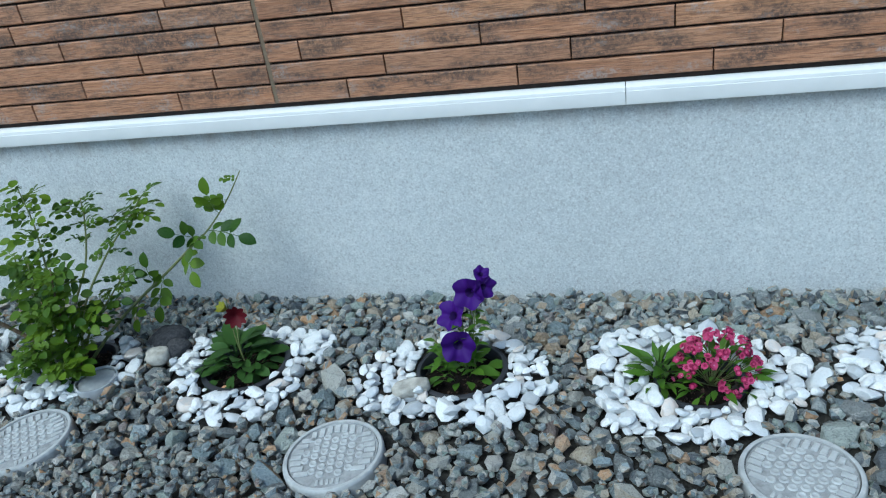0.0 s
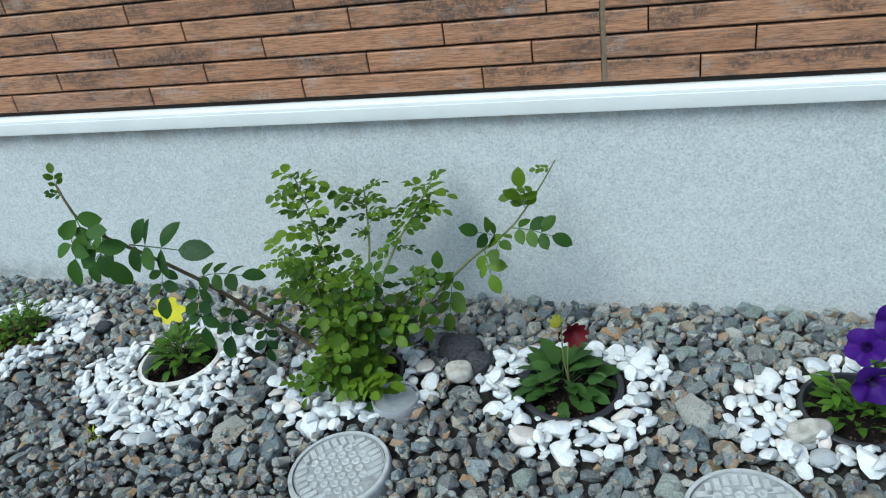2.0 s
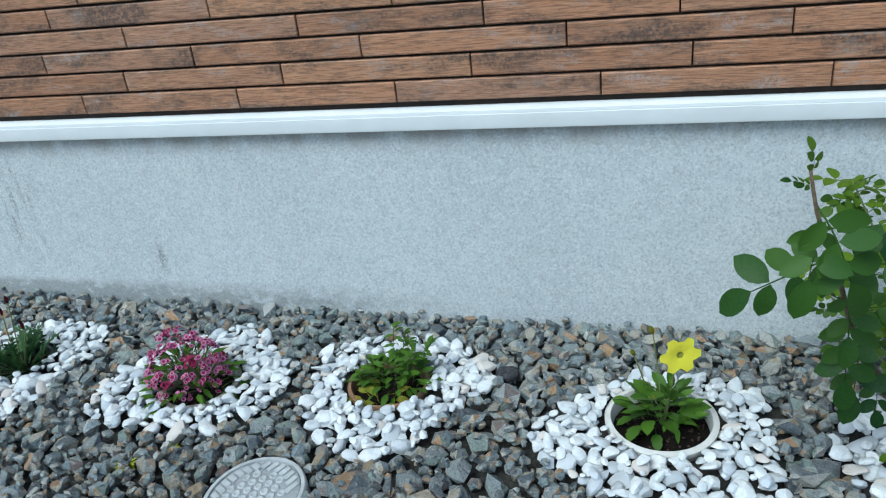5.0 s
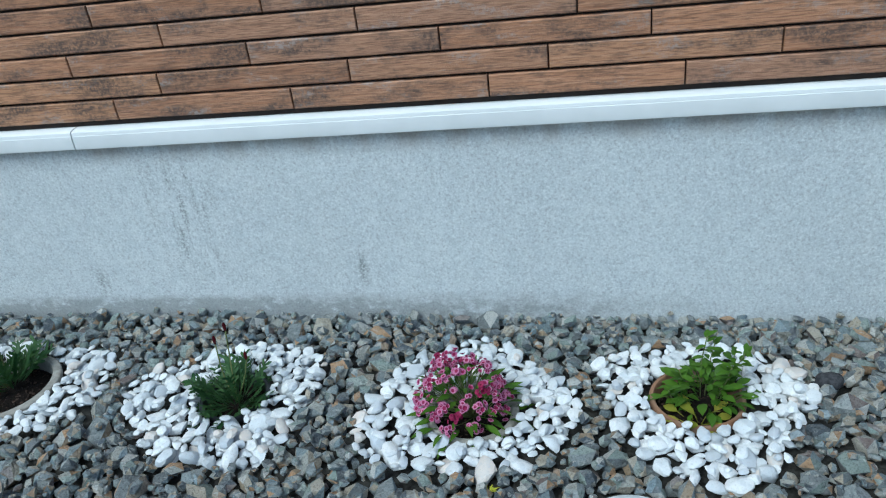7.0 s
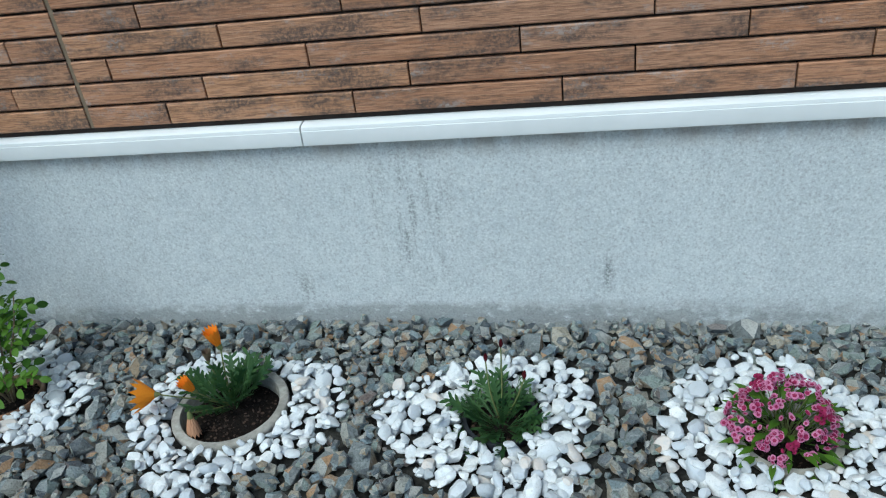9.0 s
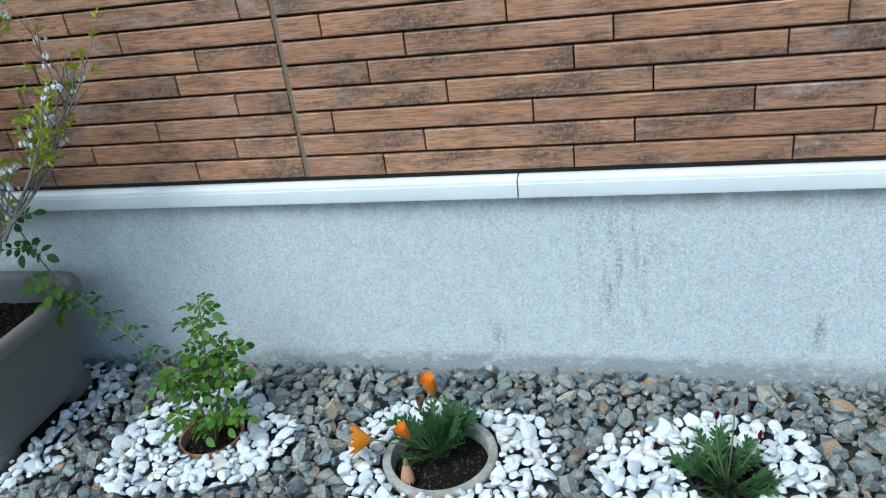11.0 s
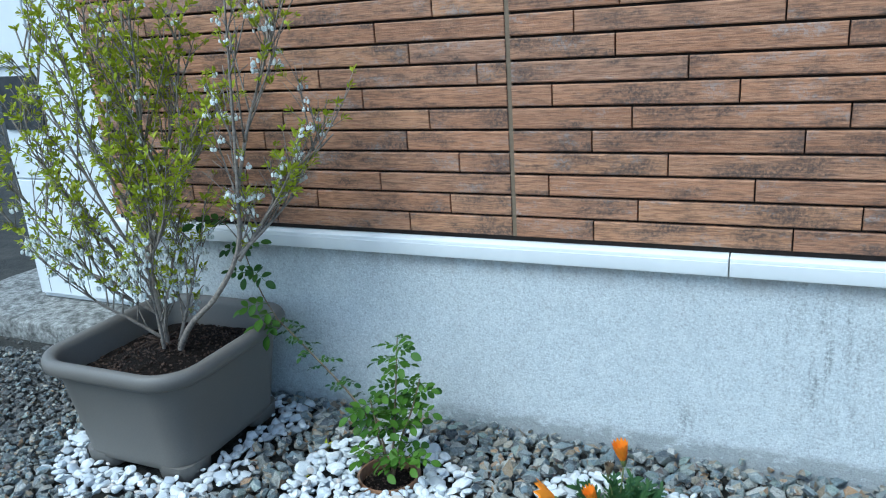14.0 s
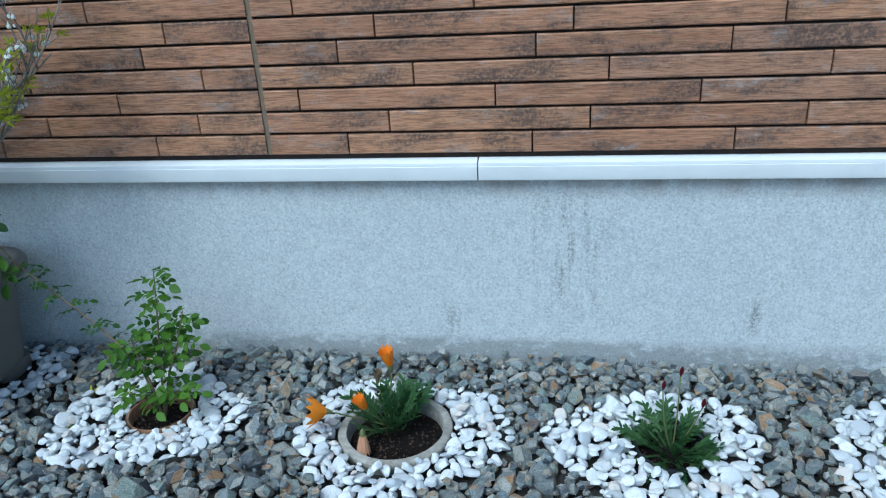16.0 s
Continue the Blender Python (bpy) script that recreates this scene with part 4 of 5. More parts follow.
cane(young, [B, (-3.26, -0.235, 0.07), (-3.335, -0.205, 0.135), (-3.428, -0.18, 0.196), (-3.497, -0.16, 0.237), (-3.545, -0.15, 0.268)], 0.0026, 0.0016, M_CANE, ROSE_SMALL, 18, 0.30, 0.88, (0.65, 1.05), "cane", 0.0)
cane(young, [(-3.540, -0.15, 0.262), (-3.575, -0.15, 0.32), (-3.600, -0.15, 0.386), (-3.620, -0.15, 0.45), (-3.66, -0.16, 0.51)], 0.0018, 0.0011, M_CANE, ROSE_SMALL, 3, 0.3)
sprays(young, ROSE_BIG, (((-3.598, -0.15, 0.385), (0.75, -0.45, -0.10), (0, -0.7, 0.7), 0.62), ((-3.605, -0.15, 0.40), (0.15, -0.85, -0.45), (0, -0.6, 0.7), 0.55), ((-3.62, -0.15, 0.45), (0.5, -0.6, 0.1), (0, -0.6, 0.7), 0.6),
                         ((-3.65, -0.16, 0.50), (-0.5, -0.6, 0.2), (0, -0.6, 0.7), 0.7), ((-3.62, -0.15, 0.44), (-0.8, -0.4, -0.1), (0, -0.6, 0.7), 0.55)))
sprays(young, ROSE_YOUNG, (((-3.553, -0.15, 0.285), (-0.45, -0.85, -0.05), (0, -0.5, 0.85), 1.15), ((-3.550, -0.15, 0.275), (-0.05, -0.9, -0.45), (0, -0.6, 0.8), 1.05), ((-3.565, -0.15, 0.305), (-0.8, -0.5, 0.1), (0, -0.5, 0.85), 1.0)))

# the white-flowered shrub in the planter
shrub = thing("flowering_shrub", "multi-stemmed shrub with white bell flowers and fresh leaves", "shrub", (PLANTER[0] - 0.03, PLANTER[1] + 0.01, 0.20))
S0 = shrub.matrix_world.translation


def tuft(seed):
    r = random.Random(seed)
    b = bmesh.new()
    for k in range(7):
        a = 6.28 * k / 7 + r.uniform(-0.4, 0.4)
        leaf(b, aim((-0.004 * (k % 3), 0, 0), (0.8, 0.9 * math.cos(a), 0.9 * math.sin(a)), (math.cos(a) * -0.3, 0.2, 1)), r.uniform(0.013, 0.022), r.uniform(0.0065, 0.0095), 0.3, 0.1, (0.0, 0.6, 1.0, 0.6, 0.0))
    return mesh_of("leaf_tuft", b, M_FRESH, 180)


def bells(seed):
    r = random.Random(seed)
    b = bmesh.new()
    for k in range(5):
        x, y, l = r.uniform(-0.011, 0.011), r.uniform(-0.010, 0.010), r.uniform(0.006, 0.014)
        tube(b, [(0, 0, 0), (x, y, -l)], 0.0004, 0.0004, 3)
        c = bmesh.new()
        lathe(c, [(0.0009, 0), (0.0032, -0.002), (0.0038, -0.006), (0.0027, -0.0085), (0.0034, -0.0097)], 7)
        bmesh.ops.translate(c, verts=c.verts, vec=(x, y, -l))
        tmp = bpy.data.meshes.new("tmp")
        c.to_mesh(tmp)
        c.free()
        b.from_mesh(tmp)
        bpy.data.meshes.remove(tmp)
    return mesh_of("bell_flower", b, M_BELL, 180)


TUFTS, BELLS = [tuft(k) for k in range(6)], [bells(k) for k in range(5)]
STEMS = [
    [(-3.79, -0.255, 0.18), (-3.797, -0.25, 0.33), (-3.80, -0.25, 0.42), (-3.785, -0.25, 0.54), (-3.765, -0.24, 0.72), (-3.76, -0.24, 1.0)],
    [(-3.765, -0.26, 0.18), (-3.70, -0.265, 0.28), (-3.607, -0.27, 0.36), (-3.528, -0.27, 0.47), (-3.505, -0.27, 0.60), (-3.485, -0.27, 0.80), (-3.465, -0.27, 1.02)],
    [(-3.798, -0.25, 0.38), (-3.85, -0.27, 0.50), (-3.91, -0.29, 0.66), (-3.97, -0.30, 0.82), (-4.0, -0.30, 0.94)],
    [(-3.785, -0.25, 0.54), (-3.72, -0.23, 0.66), (-3.67, -0.22, 0.78), (-3.63, -0.22, 0.92)],
    [(-3.798, -0.25, 0.33), (-3.88, -0.29, 0.38), (-3.99, -0.32, 0.43), (-4.10, -0.33, 0.475)],
    [(-3.79, -0.255, 0.48), (-3.80, -0.30, 0.60), (-3.81, -0.34, 0.74), (-3.82, -0.36, 0.92)],
    [(-3.798, -0.25, 0.42), (-3.86, -0.20, 0.56), (-3.91, -0.15, 0.72), (-3.93, -0.13, 0.90)],
    [(-3.80, -0.25, 0.36), (-3.89, -0.28, 0.48), (-3.99, -0.30, 0.62), (-4.08, -0.30, 0.76)],
    [(-3.79, -0.25, 0.45), (-3.73, -0.27, 0.52), (-3.66, -0.28, 0.60), (-3.61, -0.28, 0.72)],
    [(-3.528, -0.27, 0.45), (-3.48, -0.23, 0.53), (-3.43, -0.18, 0.61), (-3.36, -0.12, 0.69)],
    [(-3.505, -0.27, 0.60), (-3.49, -0.23, 0.72), (-3.46, -0.19, 0.84), (-3.44, -0.16, 0.93)],
    [(-3.80, -0.255, 0.30), (-3.90, -0.30, 0.38), (-4.02, -0.31, 0.50), (-4.10, -0.32, 0.62)],
    [(-3.785, -0.25, 0.56), (-3.74, -0.27, 0.68), (-3.70, -0.29, 0.80), (-3.68, -0.30, 0.95)],
    [(-3.795, -0.25, 0.44), (-3.745, -0.22, 0.54), (-3.69, -0.19, 0.63), (-3.65, -0.17, 0.70)],
    [(-3.77, -0.245, 0.66), (-3.80, -0.25, 0.76), (-3.86, -0.26, 0.86), (-3.89, -0.27, 0.97)],
    [(-3.79, -0.255, 0.40), (-3.74, -0.30, 0.45), (-3.68, -0.33, 0.50), (-3.64, -0.34, 0.56)],
    [(-3.785, -0.27, 0.18), (-3.76, -0.29, 0.27), (-3.745, -0.31, 0.36), (-3.72, -0.33, 0.46)],
    [(-3.80, -0.245, 0.18), (-3.81, -0.22, 0.28), (-3.79, -0.19, 0.40), (-3.76, -0.17, 0.52)],
    [(-3.775, -0.25, 0.18), (-3.745, -0.23, 0.28), (-3.71, -0.215, 0.38), (-3.68, -0.20, 0.48)],
    [(-3.79, -0.26, 0.24), (-3.84, -0.30, 0.30), (-3.89, -0.33, 0.345), (-3.93, -0.35, 0.40)],
    [(-3.53, -0.27, 0.46), (-3.49, -0.24, 0.50), (-3.46, -0.20, 0.54), (-3.43, -0.17, 0.58)],
]
twigs, tips = bmesh.new(), []
for si, pts in enumerate(STEMS):
    line = [p - S0 for p in curve_pts(pts, 20)]
    part("trunk", tube(bmesh.new(), line, (0.0120, 0.0080)[si] if si < 2 else 0.0046, 0.0016, 8), M_BARK, shrub, "", 180)
    lean = (line[-1] - line[0]).normalized()
    line = line if si != 1 else [q + Vector((0.004 * math.sin(k * 1.7), 0, 0)) for k, q in enumerate(line)]
    count = 10 if si == 1 else 13 if si < 16 and si != 4 else 8
    low_end = 0.42 if si < 2 else 0.18
    for k in range(count):
        t = low_end + (0.98 - low_end) * (k + rng.random() * 0.7) / count
        i = min(int(t * 20), 19)
        p = line[i]
        d = (rdir(0.0, 0.6) * 0.62 + lean * 0.45 + Vector((0.12 if si in (1, 8, 9) else -0.12 if si in (2, 4, 7) else 0, 0, 0.42))).normalized()
        if p.y + S0.y + d.y * 0.2 > -0.03:
            d.y = -abs(d.y)
        ln = rng.uniform(0.08, 0.20) * (1.1 - 0.4 * t)
        q = [p, p + d * ln * 0.5 + Vector((0, 0, 0.01)), p + (d + Vector((0, 0, 0.25))) * ln]
        br = curve_pts(q, 6)
        tube(twigs, br, 0.0021, 0.0010, 5)
        tips.append((br[-1], br[-1] - br[-2]))
        for j in range(4):
            u = br[2 + j]
            e = (rdir(-0.1, 0.7) * 0.8 + d * 0.6 + Vector((0, 0, 0.3))).normalized()
            m = rng.uniform(0.03, 0.085)
            if (u + e * m).y + S0.y > -0.02:
                e.y = -abs(e.y)
            tube(twigs, [u, u + e * m * 0.5 + Vector((0, 0, 0.004)), u + e * m], 0.0012, 0.0007, 4)
            tips.append((u + e * m, e))
            tips.append((u + e * m * 0.55, (e + rdir()).normalized()))
    tips.append((line[-1], line[-1] - line[-2]))
tagged(part("twig", twigs, M_BARK, shrub, "thin grey twigs", 180), kind="stuff")
rng.shuffle(tips)
rest = bmesh.new()
for k, (p, d) in enumerate(tips):
    w = p + S0
    low = w.x > -3.56 or w.z < 0.52
    bloom = 0.48 if w.z < 0.52 else 0.17 if w.x > -3.56 else 0.045
    if rng.random() < (0.45 if low else 0.80):
        m = aim(p, d, (0, 0, 1), rng.uniform(0.6, 1.0))
        if k < 300:
            put("leaf_tuft", rng.choice(TUFTS), shrub, m)
        else:
            t0 = len(rest.verts)
            rest.from_mesh(rng.choice(TUFTS))
            rest.verts.ensure_lookup_table()
            bmesh.ops.transform(rest, matrix=m, verts=rest.verts[t0:])
    if rng.random() < bloom:
        put("bell_flower", rng.choice(BELLS), shrub, pose(*p, rng.uniform(-12, 12), rng.uniform(-12, 12), rng.uniform(0, 360)) @ Matrix.Scale(rng.uniform(0.6, 0.95), 4))
tagged(part("foliage", rest, M_FRESH, shrub, "fresh yellow-green leaves", 180), kind="stuff")
roots = bmesh.new()
for k in range(26):
    a = rng.uniform(0, 6.28)
    l = rng.uniform(0.03, 0.08)
    tube(roots, [(0, 0, 0.02), (l * 0.5 * math.cos(a), l * 0.5 * math.sin(a), 0.03), (l * math.cos(a), l * math.sin(a), 0.012 + rng.uniform(0, 0.02))], 0.0018, 0.0006, 4)
tagged(part("dry_stalk", roots, M_CRUMB, shrub, "dry brown stalks at the base", 180), kind="stuff")


def rosette(owner, n, reach, length, width, material, shape=(0.0, 0.7, 1.0, 0.8, 0.0), rise=(0.15, 0.9), z=0.0, fold=0.25, droop=0.35, center=(0, 0), name="leaf", stems=True):
    """Basal leaves on short stalks, each an object."""
    shapes = []
    for k in range(4):
        b = bmesh.new()
        if stems:
            tube(b, [(-length * 0.5, 0, -length * 0.15), (0, 0, 0)], 0.001, 0.0008, 4)
        leaf(b, Matrix(), length * (0.85 + 0.1 * k), width * (0.85 + 0.1 * k), fold, droop + 0.1 * (k % 2), shape)
        shapes.append(mesh_of(name, b, material, 180))
    for k in range(n):
        a = 2.4 * k + rng.uniform(-0.3, 0.3)
        f = (k + 0.5) / n
        q = reach * math.sqrt(1 - f) * rng.uniform(0.6, 1.0)
        h = z + (rise[0] + (rise[1] - rise[0]) * f) * length
        d = Vector((math.cos(a), math.sin(a), 0.15 + 0.9 * f + rng.uniform(-0.35, 0.3)))
        put(name, rng.choice(shapes), owner, aim((center[0] + q * math.cos(a), center[1] + q * math.sin(a), h), d, (rng.uniform(-0.5, 0.5), rng.uniform(-0.5, 0.5), 1), rng.uniform(0.65, 1.2)))


def stalk(owner, a, b, r=0.0013, material=None):
    m = (Vector(a) + Vector(b)) / 2 + Vector((rng.uniform(-0.006, 0.006), rng.uniform(-0.006, 0.006), 0))
    return part("stalk", tube(bmesh.new(), curve_pts([a, m, b], 6), r, r * 0.8, 5), material or M_STEM, owner, "", 180)


def petals(n, length, width, cup, mats, notch=0.0, inner=0.45, layers=1, droop=0.1):
    """A flower facing +x: petals round a centre, inner part in the second material."""
    b = bmesh.new()
    for j in range(layers):
        for k in range(n):
            a = 6.2832 * (k + 0.5 * j) / n
            s = 1 - 0.25 * j
            d = Vector((cup, math.cos(a), math.sin(a)))
            leaf(b, aim((0.001 * j, 0, 0), d, (1, 0, 0)), length * s, width * s, 0.12, droop, (0.3, 0.75, 1.0, 0.85, notch))
    if len(mats) > 1:
        for f in b.faces:
            if (f.calc_center_median().yz).length < length * inner:
                f.material_index = 1
    return mesh_of("flower", b, mats, 180)


def at_pot(name, key, label, category, dz=-0.02):
    x, y = POTS[key][2]
    return thing(name, label, category, (x, y, dz))


# pink dianthus with leafy side shoot
pl = at_pot("dianthus", "b", "pink dianthus with a leafy green side shoot", "flowering plant")
rosette(pl, 34, 0.035, 0.055, 0.016, M_GREENLEAF, (0.0, 0.8, 1.0, 0.6, 0.0), (0.2, 1.0), 0.0, 0.2, 0.3, (-0.07, 0.0))
rosette(pl, 70, 0.085, 0.036, 0.011, M_GREENLEAF, (0.0, 0.8, 1.0, 0.6, 0.0), (0.3, 1.9), 0.0, 0.2, 0.2, (0.03, 0.0))
PINKS = [petals(5, 0.0075, 0.0075, 0.35, [M_PINK, M_MAGENTA], 0.7, 0.5), petals(5, 0.007, 0.007, 0.5, [M_PINK, M_PALE], 0.7, 0.3), petals(5, 0.007, 0.007, 0.7, [M_MAGENTA, M_PINK], 0.7, 0.4)]
for k in range(26):
    z = 1 - (k + 0.5) / 26
    h = Vector((math.sqrt(1 - z * z) * math.cos(2.4 * k), math.sqrt(1 - z * z) * math.sin(2.4 * k), z))
    c = Vector((0.03 + h.x * 0.062, h.y * 0.055, 0.03 + max(h.z, 0) * 0.065 * rng.uniform(0.75, 1.1)))
    stalk(pl, (0.02, 0, 0), c, 0.0009)
    for _ in range(12 if k % 5 else 3):
        e = (h + rdir(-0.6, 1.0) * 0.9).normalized()
        put("flower", rng.choice(PINKS), pl, aim(c + e * rng.uniform(0.006, 0.018), e + Vector((0, -0.4, 0.2)) + rdir() * 0.4, (0, 0, 1), rng.uniform(0.7, 1.0)))

# purple petunia
pl = at_pot("petunia", "c", "deep purple petunia in bloom in a black pot", "flowering plant")


def trumpet(seed):
    r = random.Random(seed)
    b = bmesh.new()
    n, rings = 30, []
    for q, x in ((0.0, -0.022), (0.12, -0.018), (0.3, -0.006), (0.65, 0.0), (1.0, 0.002)):
        ring = []
        for k in range(n):
            a = 6.2832 * k / n
            lobe = 1 + (0.13 * abs(math.cos(2.5 * a)) - 0.06) * q + 0.05 * q * noise.noise((math.cos(a) * 2 + seed, math.sin(a) * 2, 0))
            ring.append(b.verts.new((x + 0.007 * q * q * math.sin(5 * a + 0.7) + 0.005 * q * noise.noise((math.cos(a) * 3, math.sin(a) * 3, seed)), 0.031 * max(q, 0.05) * lobe * math.cos(a), 0.031 * max(q, 0.05) * lobe * math.sin(a))))
        rings.append(ring)
    for i, (u, v) in enumerate(zip(rings, rings[1:])):
        for k in range(n):
            f = b.faces.new((u[k], u[(k + 1) % n], v[(k + 1) % n], v[k]))
            f.material_index = 1 if i < 2 else 0
    tube(b, [(-0.02, 0, 0), (-0.04, 0, -0.008)], 0.002, 0.002, 6)
    return mesh_of("flower", b, [M_PURPLE, M_PURPLEEYE], 180)


for k, (p, d, s) in enumerate((((0.008, -0.03, 0.092), (0.15, -1, 0.2), 1.05), ((-0.004, 0.0, 0.142), (-0.5, -0.8, 0.7), 0.95), ((0.034, 0.005, 0.188), (-0.2, -1, 0.3), 0.98), ((0.064, 0.012, 0.196), (0.6, -0.7, 0.0), 0.75), ((0.060, 0.02, 0.222), (0.4, -0.5, 0.7), 0.5))):
    stalk(pl, (0.01, 0, 0.0), Vector(p) - Vector(d).normalized() * 0.035, 0.0014)
    put("flower", trumpet(k), pl, aim(p, d, (0, 0, 1), s))
rosette(pl, 30, 0.062, 0.036, 0.019, M_GREENLEAF, (0.0, 0.75, 1.0, 0.75, 0.0), (0.2, 1.0))
for cx, top, n in ((0.045, 0.16, 34), (0.015, 0.13, 22), (-0.045, 0.085, 16)):
    stalk(pl, (cx * 0.6, 0, 0), (cx, 0.0, top), 0.0016)
    SH = [mesh_of("leaf", leaf(bmesh.new(), Matrix(), 0.026, 0.012, 0.25, 0.3), M_GREENLEAF, 180)]
    for k in range(n):
        d = rdir(-0.1, 0.7)
        put("leaf", SH[0], pl, aim((cx * (0.6 + 0.4 * k / n) + rng.uniform(-0.006, 0.006), rng.uniform(-0.006, 0.006), 0.015 + (top - 0.015) * k / n), d, (0, 0, 1), rng.uniform(0.75, 1.2)))

# dark red dahlia
pl = at_pot("dahlia", "d", "low dark green dahlia with one dark red bloom", "flowering plant")
rosette(pl, 64, 0.078, 0.043, 0.027, M_DULL, (0.0, 0.70, 0.86, 1.0, 0.82, 0.9, 0.55, 0.0), (0.25, 1.25), 0.0, 0.14, 0.35, (-0.018, 0.008))
stalk(pl, (0, 0, 0), (0.004, 0.02, 0.142), 0.0018)
put("flower", petals(9, 0.024, 0.011, 1.1, [M_RED], 0.3, layers=4), pl, aim((0.008, 0.008, 0.140), (0.35, -0.8, 0.15), (0, 0, 1), 1.35))
stalk(pl, (0, 0, 0), (-0.012, 0.02, 0.168), 0.0015)
put("flower", petals(7, 0.022, 0.011, 1.9, [M_YELLEAF], 0.1, layers=2), pl, aim((-0.012, 0.012, 0.146), (-0.35, -0.5, 0.8), (0, 1, 0), 1.15))
SPENT = mesh_of("leaf", leaf(bmesh.new(), Matrix(), 0.05, 0.022, 0.3, 0.6), M_WITHER, 180)
put("leaf", SPENT, pl, aim((-0.01, -0.06, 0.012), (-0.5, -1, 0), (0, 0, 1)))

# yellow dahlia
pl = at_pot("dahlia", "f", "yellow dahlia with buds in a cream pot", "flowering plant")
rosette(pl, 26, 0.058, 0.043, 0.028, M_GREENLEAF, (0.0, 0.70, 0.86, 1.0, 0.82, 0.9, 0.55, 0.0), (0.25, 1.0), 0.0, 0.16, 0.35, (-0.012, 0.012))
rosette(pl, 46, 0.045, 0.032, 0.013, M_GREENLEAF, (0.0, 0.75, 1.0, 0.7, 0.0), (0.6, 2.6), 0.0, 0.2, 0.25, (0.012, 0.0))
stalk(pl, (0, 0, 0), (0.022, 0.01, 0.155), 0.0018)
put("flower", petals(6, 0.032, 0.023, 0.55, [M_YELLOW, M_YELLEAF], 0.5, 0.14, 2, 0.35), pl, aim((0.024, -0.002, 0.150), (0.35, -0.95, 0.05), (0, 0, 1), 1.0))
for p, s in (((-0.016, 0.03, 0.165), 1.0), ((-0.045, 0.03, 0.120), 0.85), ((0.01, -0.03, 0.075), 0.5), ((-0.012, -0.035, 0.085), 0.5)):
    stalk(pl, (0, 0, 0), p, 0.0014)
    put("bud", petals(7, 0.016, 0.009, 1.6, [M_YELLOW, M_YELLEAF], 0.1, 0.3, 2, -0.5), pl, aim(p, (-0.3, -0.3, 1), (0, 1, 0), s))

# thyme-like herb in terracotta
pl = at_pot("potted_herb", "g", "low green herb with yellowing lower leaves", "plant")
rosette(pl, 75, 0.072, 0.027, 0.013, M_GREENLEAF, rise=(0.5, 2.0), center=(0.016, 0.004))
rosette(pl, 10, 0.045, 0.03, 0.018, M_YELLEAF, rise=(0.2, 0.5), center=(-0.004, -0.048))
TINY = [mesh_of("leaf", leaf(bmesh.new(), Matrix(), l, w, 0.25, 0.25), M_GREENLEAF, 180) for l, w in ((0.022, 0.010), (0.018, 0.011))]
for cx, cy, top in ((0.06, 0.02, 0.105), (0.03, 0.04, 0.10), (0.015, 0.03, 0.12), (0.05, -0.01, 0.085), (-0.03, 0.01, 0.06), (0.08, 0.03, 0.09), (-0.05, -0.02, 0.045)):
    stalk(pl, (cx * 0.5, cy * 0.5, 0), (cx, cy, top), 0.0012)
    for k in range(18):
        t = 0.2 + 0.8 * k / 17
        put("leaf", rng.choice(TINY), pl, aim((cx * (0.5 + 0.5 * t), cy * (0.5 + 0.5 * t), top * t), rdir(0.0, 0.8), (0, 0, 1), rng.uniform(0.8, 1.2)))

# magenta and white dianthus
pl = at_pot("dianthus", "h", "dense dome of magenta dianthus edged pale pink", "flowering plant")
rosette(pl, 90, 0.095, 0.036, 0.011, M_GREENLEAF, (0.0, 0.8, 1.0, 0.6, 0.0), (0.2, 2.3), center=(-0.012, -0.005))
TWO = [petals(5, 0.0080, 0.0085, 0.3, [M_PALE, M_MAGENTA], 0.75, 0.62), petals(5, 0.0075, 0.008, 0.6, [M_PALE, M_MAGENTA], 0.75, 0.8), petals(5, 0.0075, 0.008, 0.5, [M_MAGENTA, M_RED], 0.7, 0.4)]
heads = [Vector((math.sqrt(1 - z * z) * math.cos(2.4 * i), math.sqrt(1 - z * z) * math.sin(2.4 * i), z)) for i, z in ((i, 1 - (i + 0.5) / 52 * 1.02) for i in range(52))]
for k, h in enumerate(heads):
    c = Vector((-0.014 + h.x * 0.070, -0.006 + h.y * 0.060, 0.034 + max(h.z, -0.1) * rng.uniform(0.055, 0.095)))
    stalk(pl, (0, 0, 0), c, 0.001)
    for _ in range(12 if k % 5 else 3):
        e = (h + rdir(-0.6, 1.0) * 0.9).normalized()
        put("flower", TWO[2 if k % 9 == 0 else rng.choice((0, 0, 1))], pl, aim(c + e * rng.uniform(0.008, 0.018), e + Vector((0, -0.2, 0.2)) + rdir() * 0.5, (0, 0, 1), rng.uniform(0.45, 0.75)))


def lobed(name, material, seed):
    """A gazania leaf: a narrow blade with blunt side lobes that widens towards its end."""
    r = random.Random(seed)
    b = bmesh.new()
    bend = r.uniform(-0.25, 0.3)
    leaf(b, Matrix(), 0.080, 0.0062, 0.2, bend, (0.35, 0.45, 0.7, 0.9, 1.1, 1.25, 1.0, 0.0))
    for k in range(4):
        for side in (-1, 1):
            x = 0.034 + 0.011 * k + r.uniform(-0.003, 0.003)
            leaf(b, aim((x, 0, -bend * x * x / 0.080), (1.0, side, 0.15)), r.uniform(0.013, 0.019), 0.0058, 0.2, 0.1, (0.5, 0.85, 1.0, 0.9, 0.0))
    return mesh_of(name, b, material, 180)


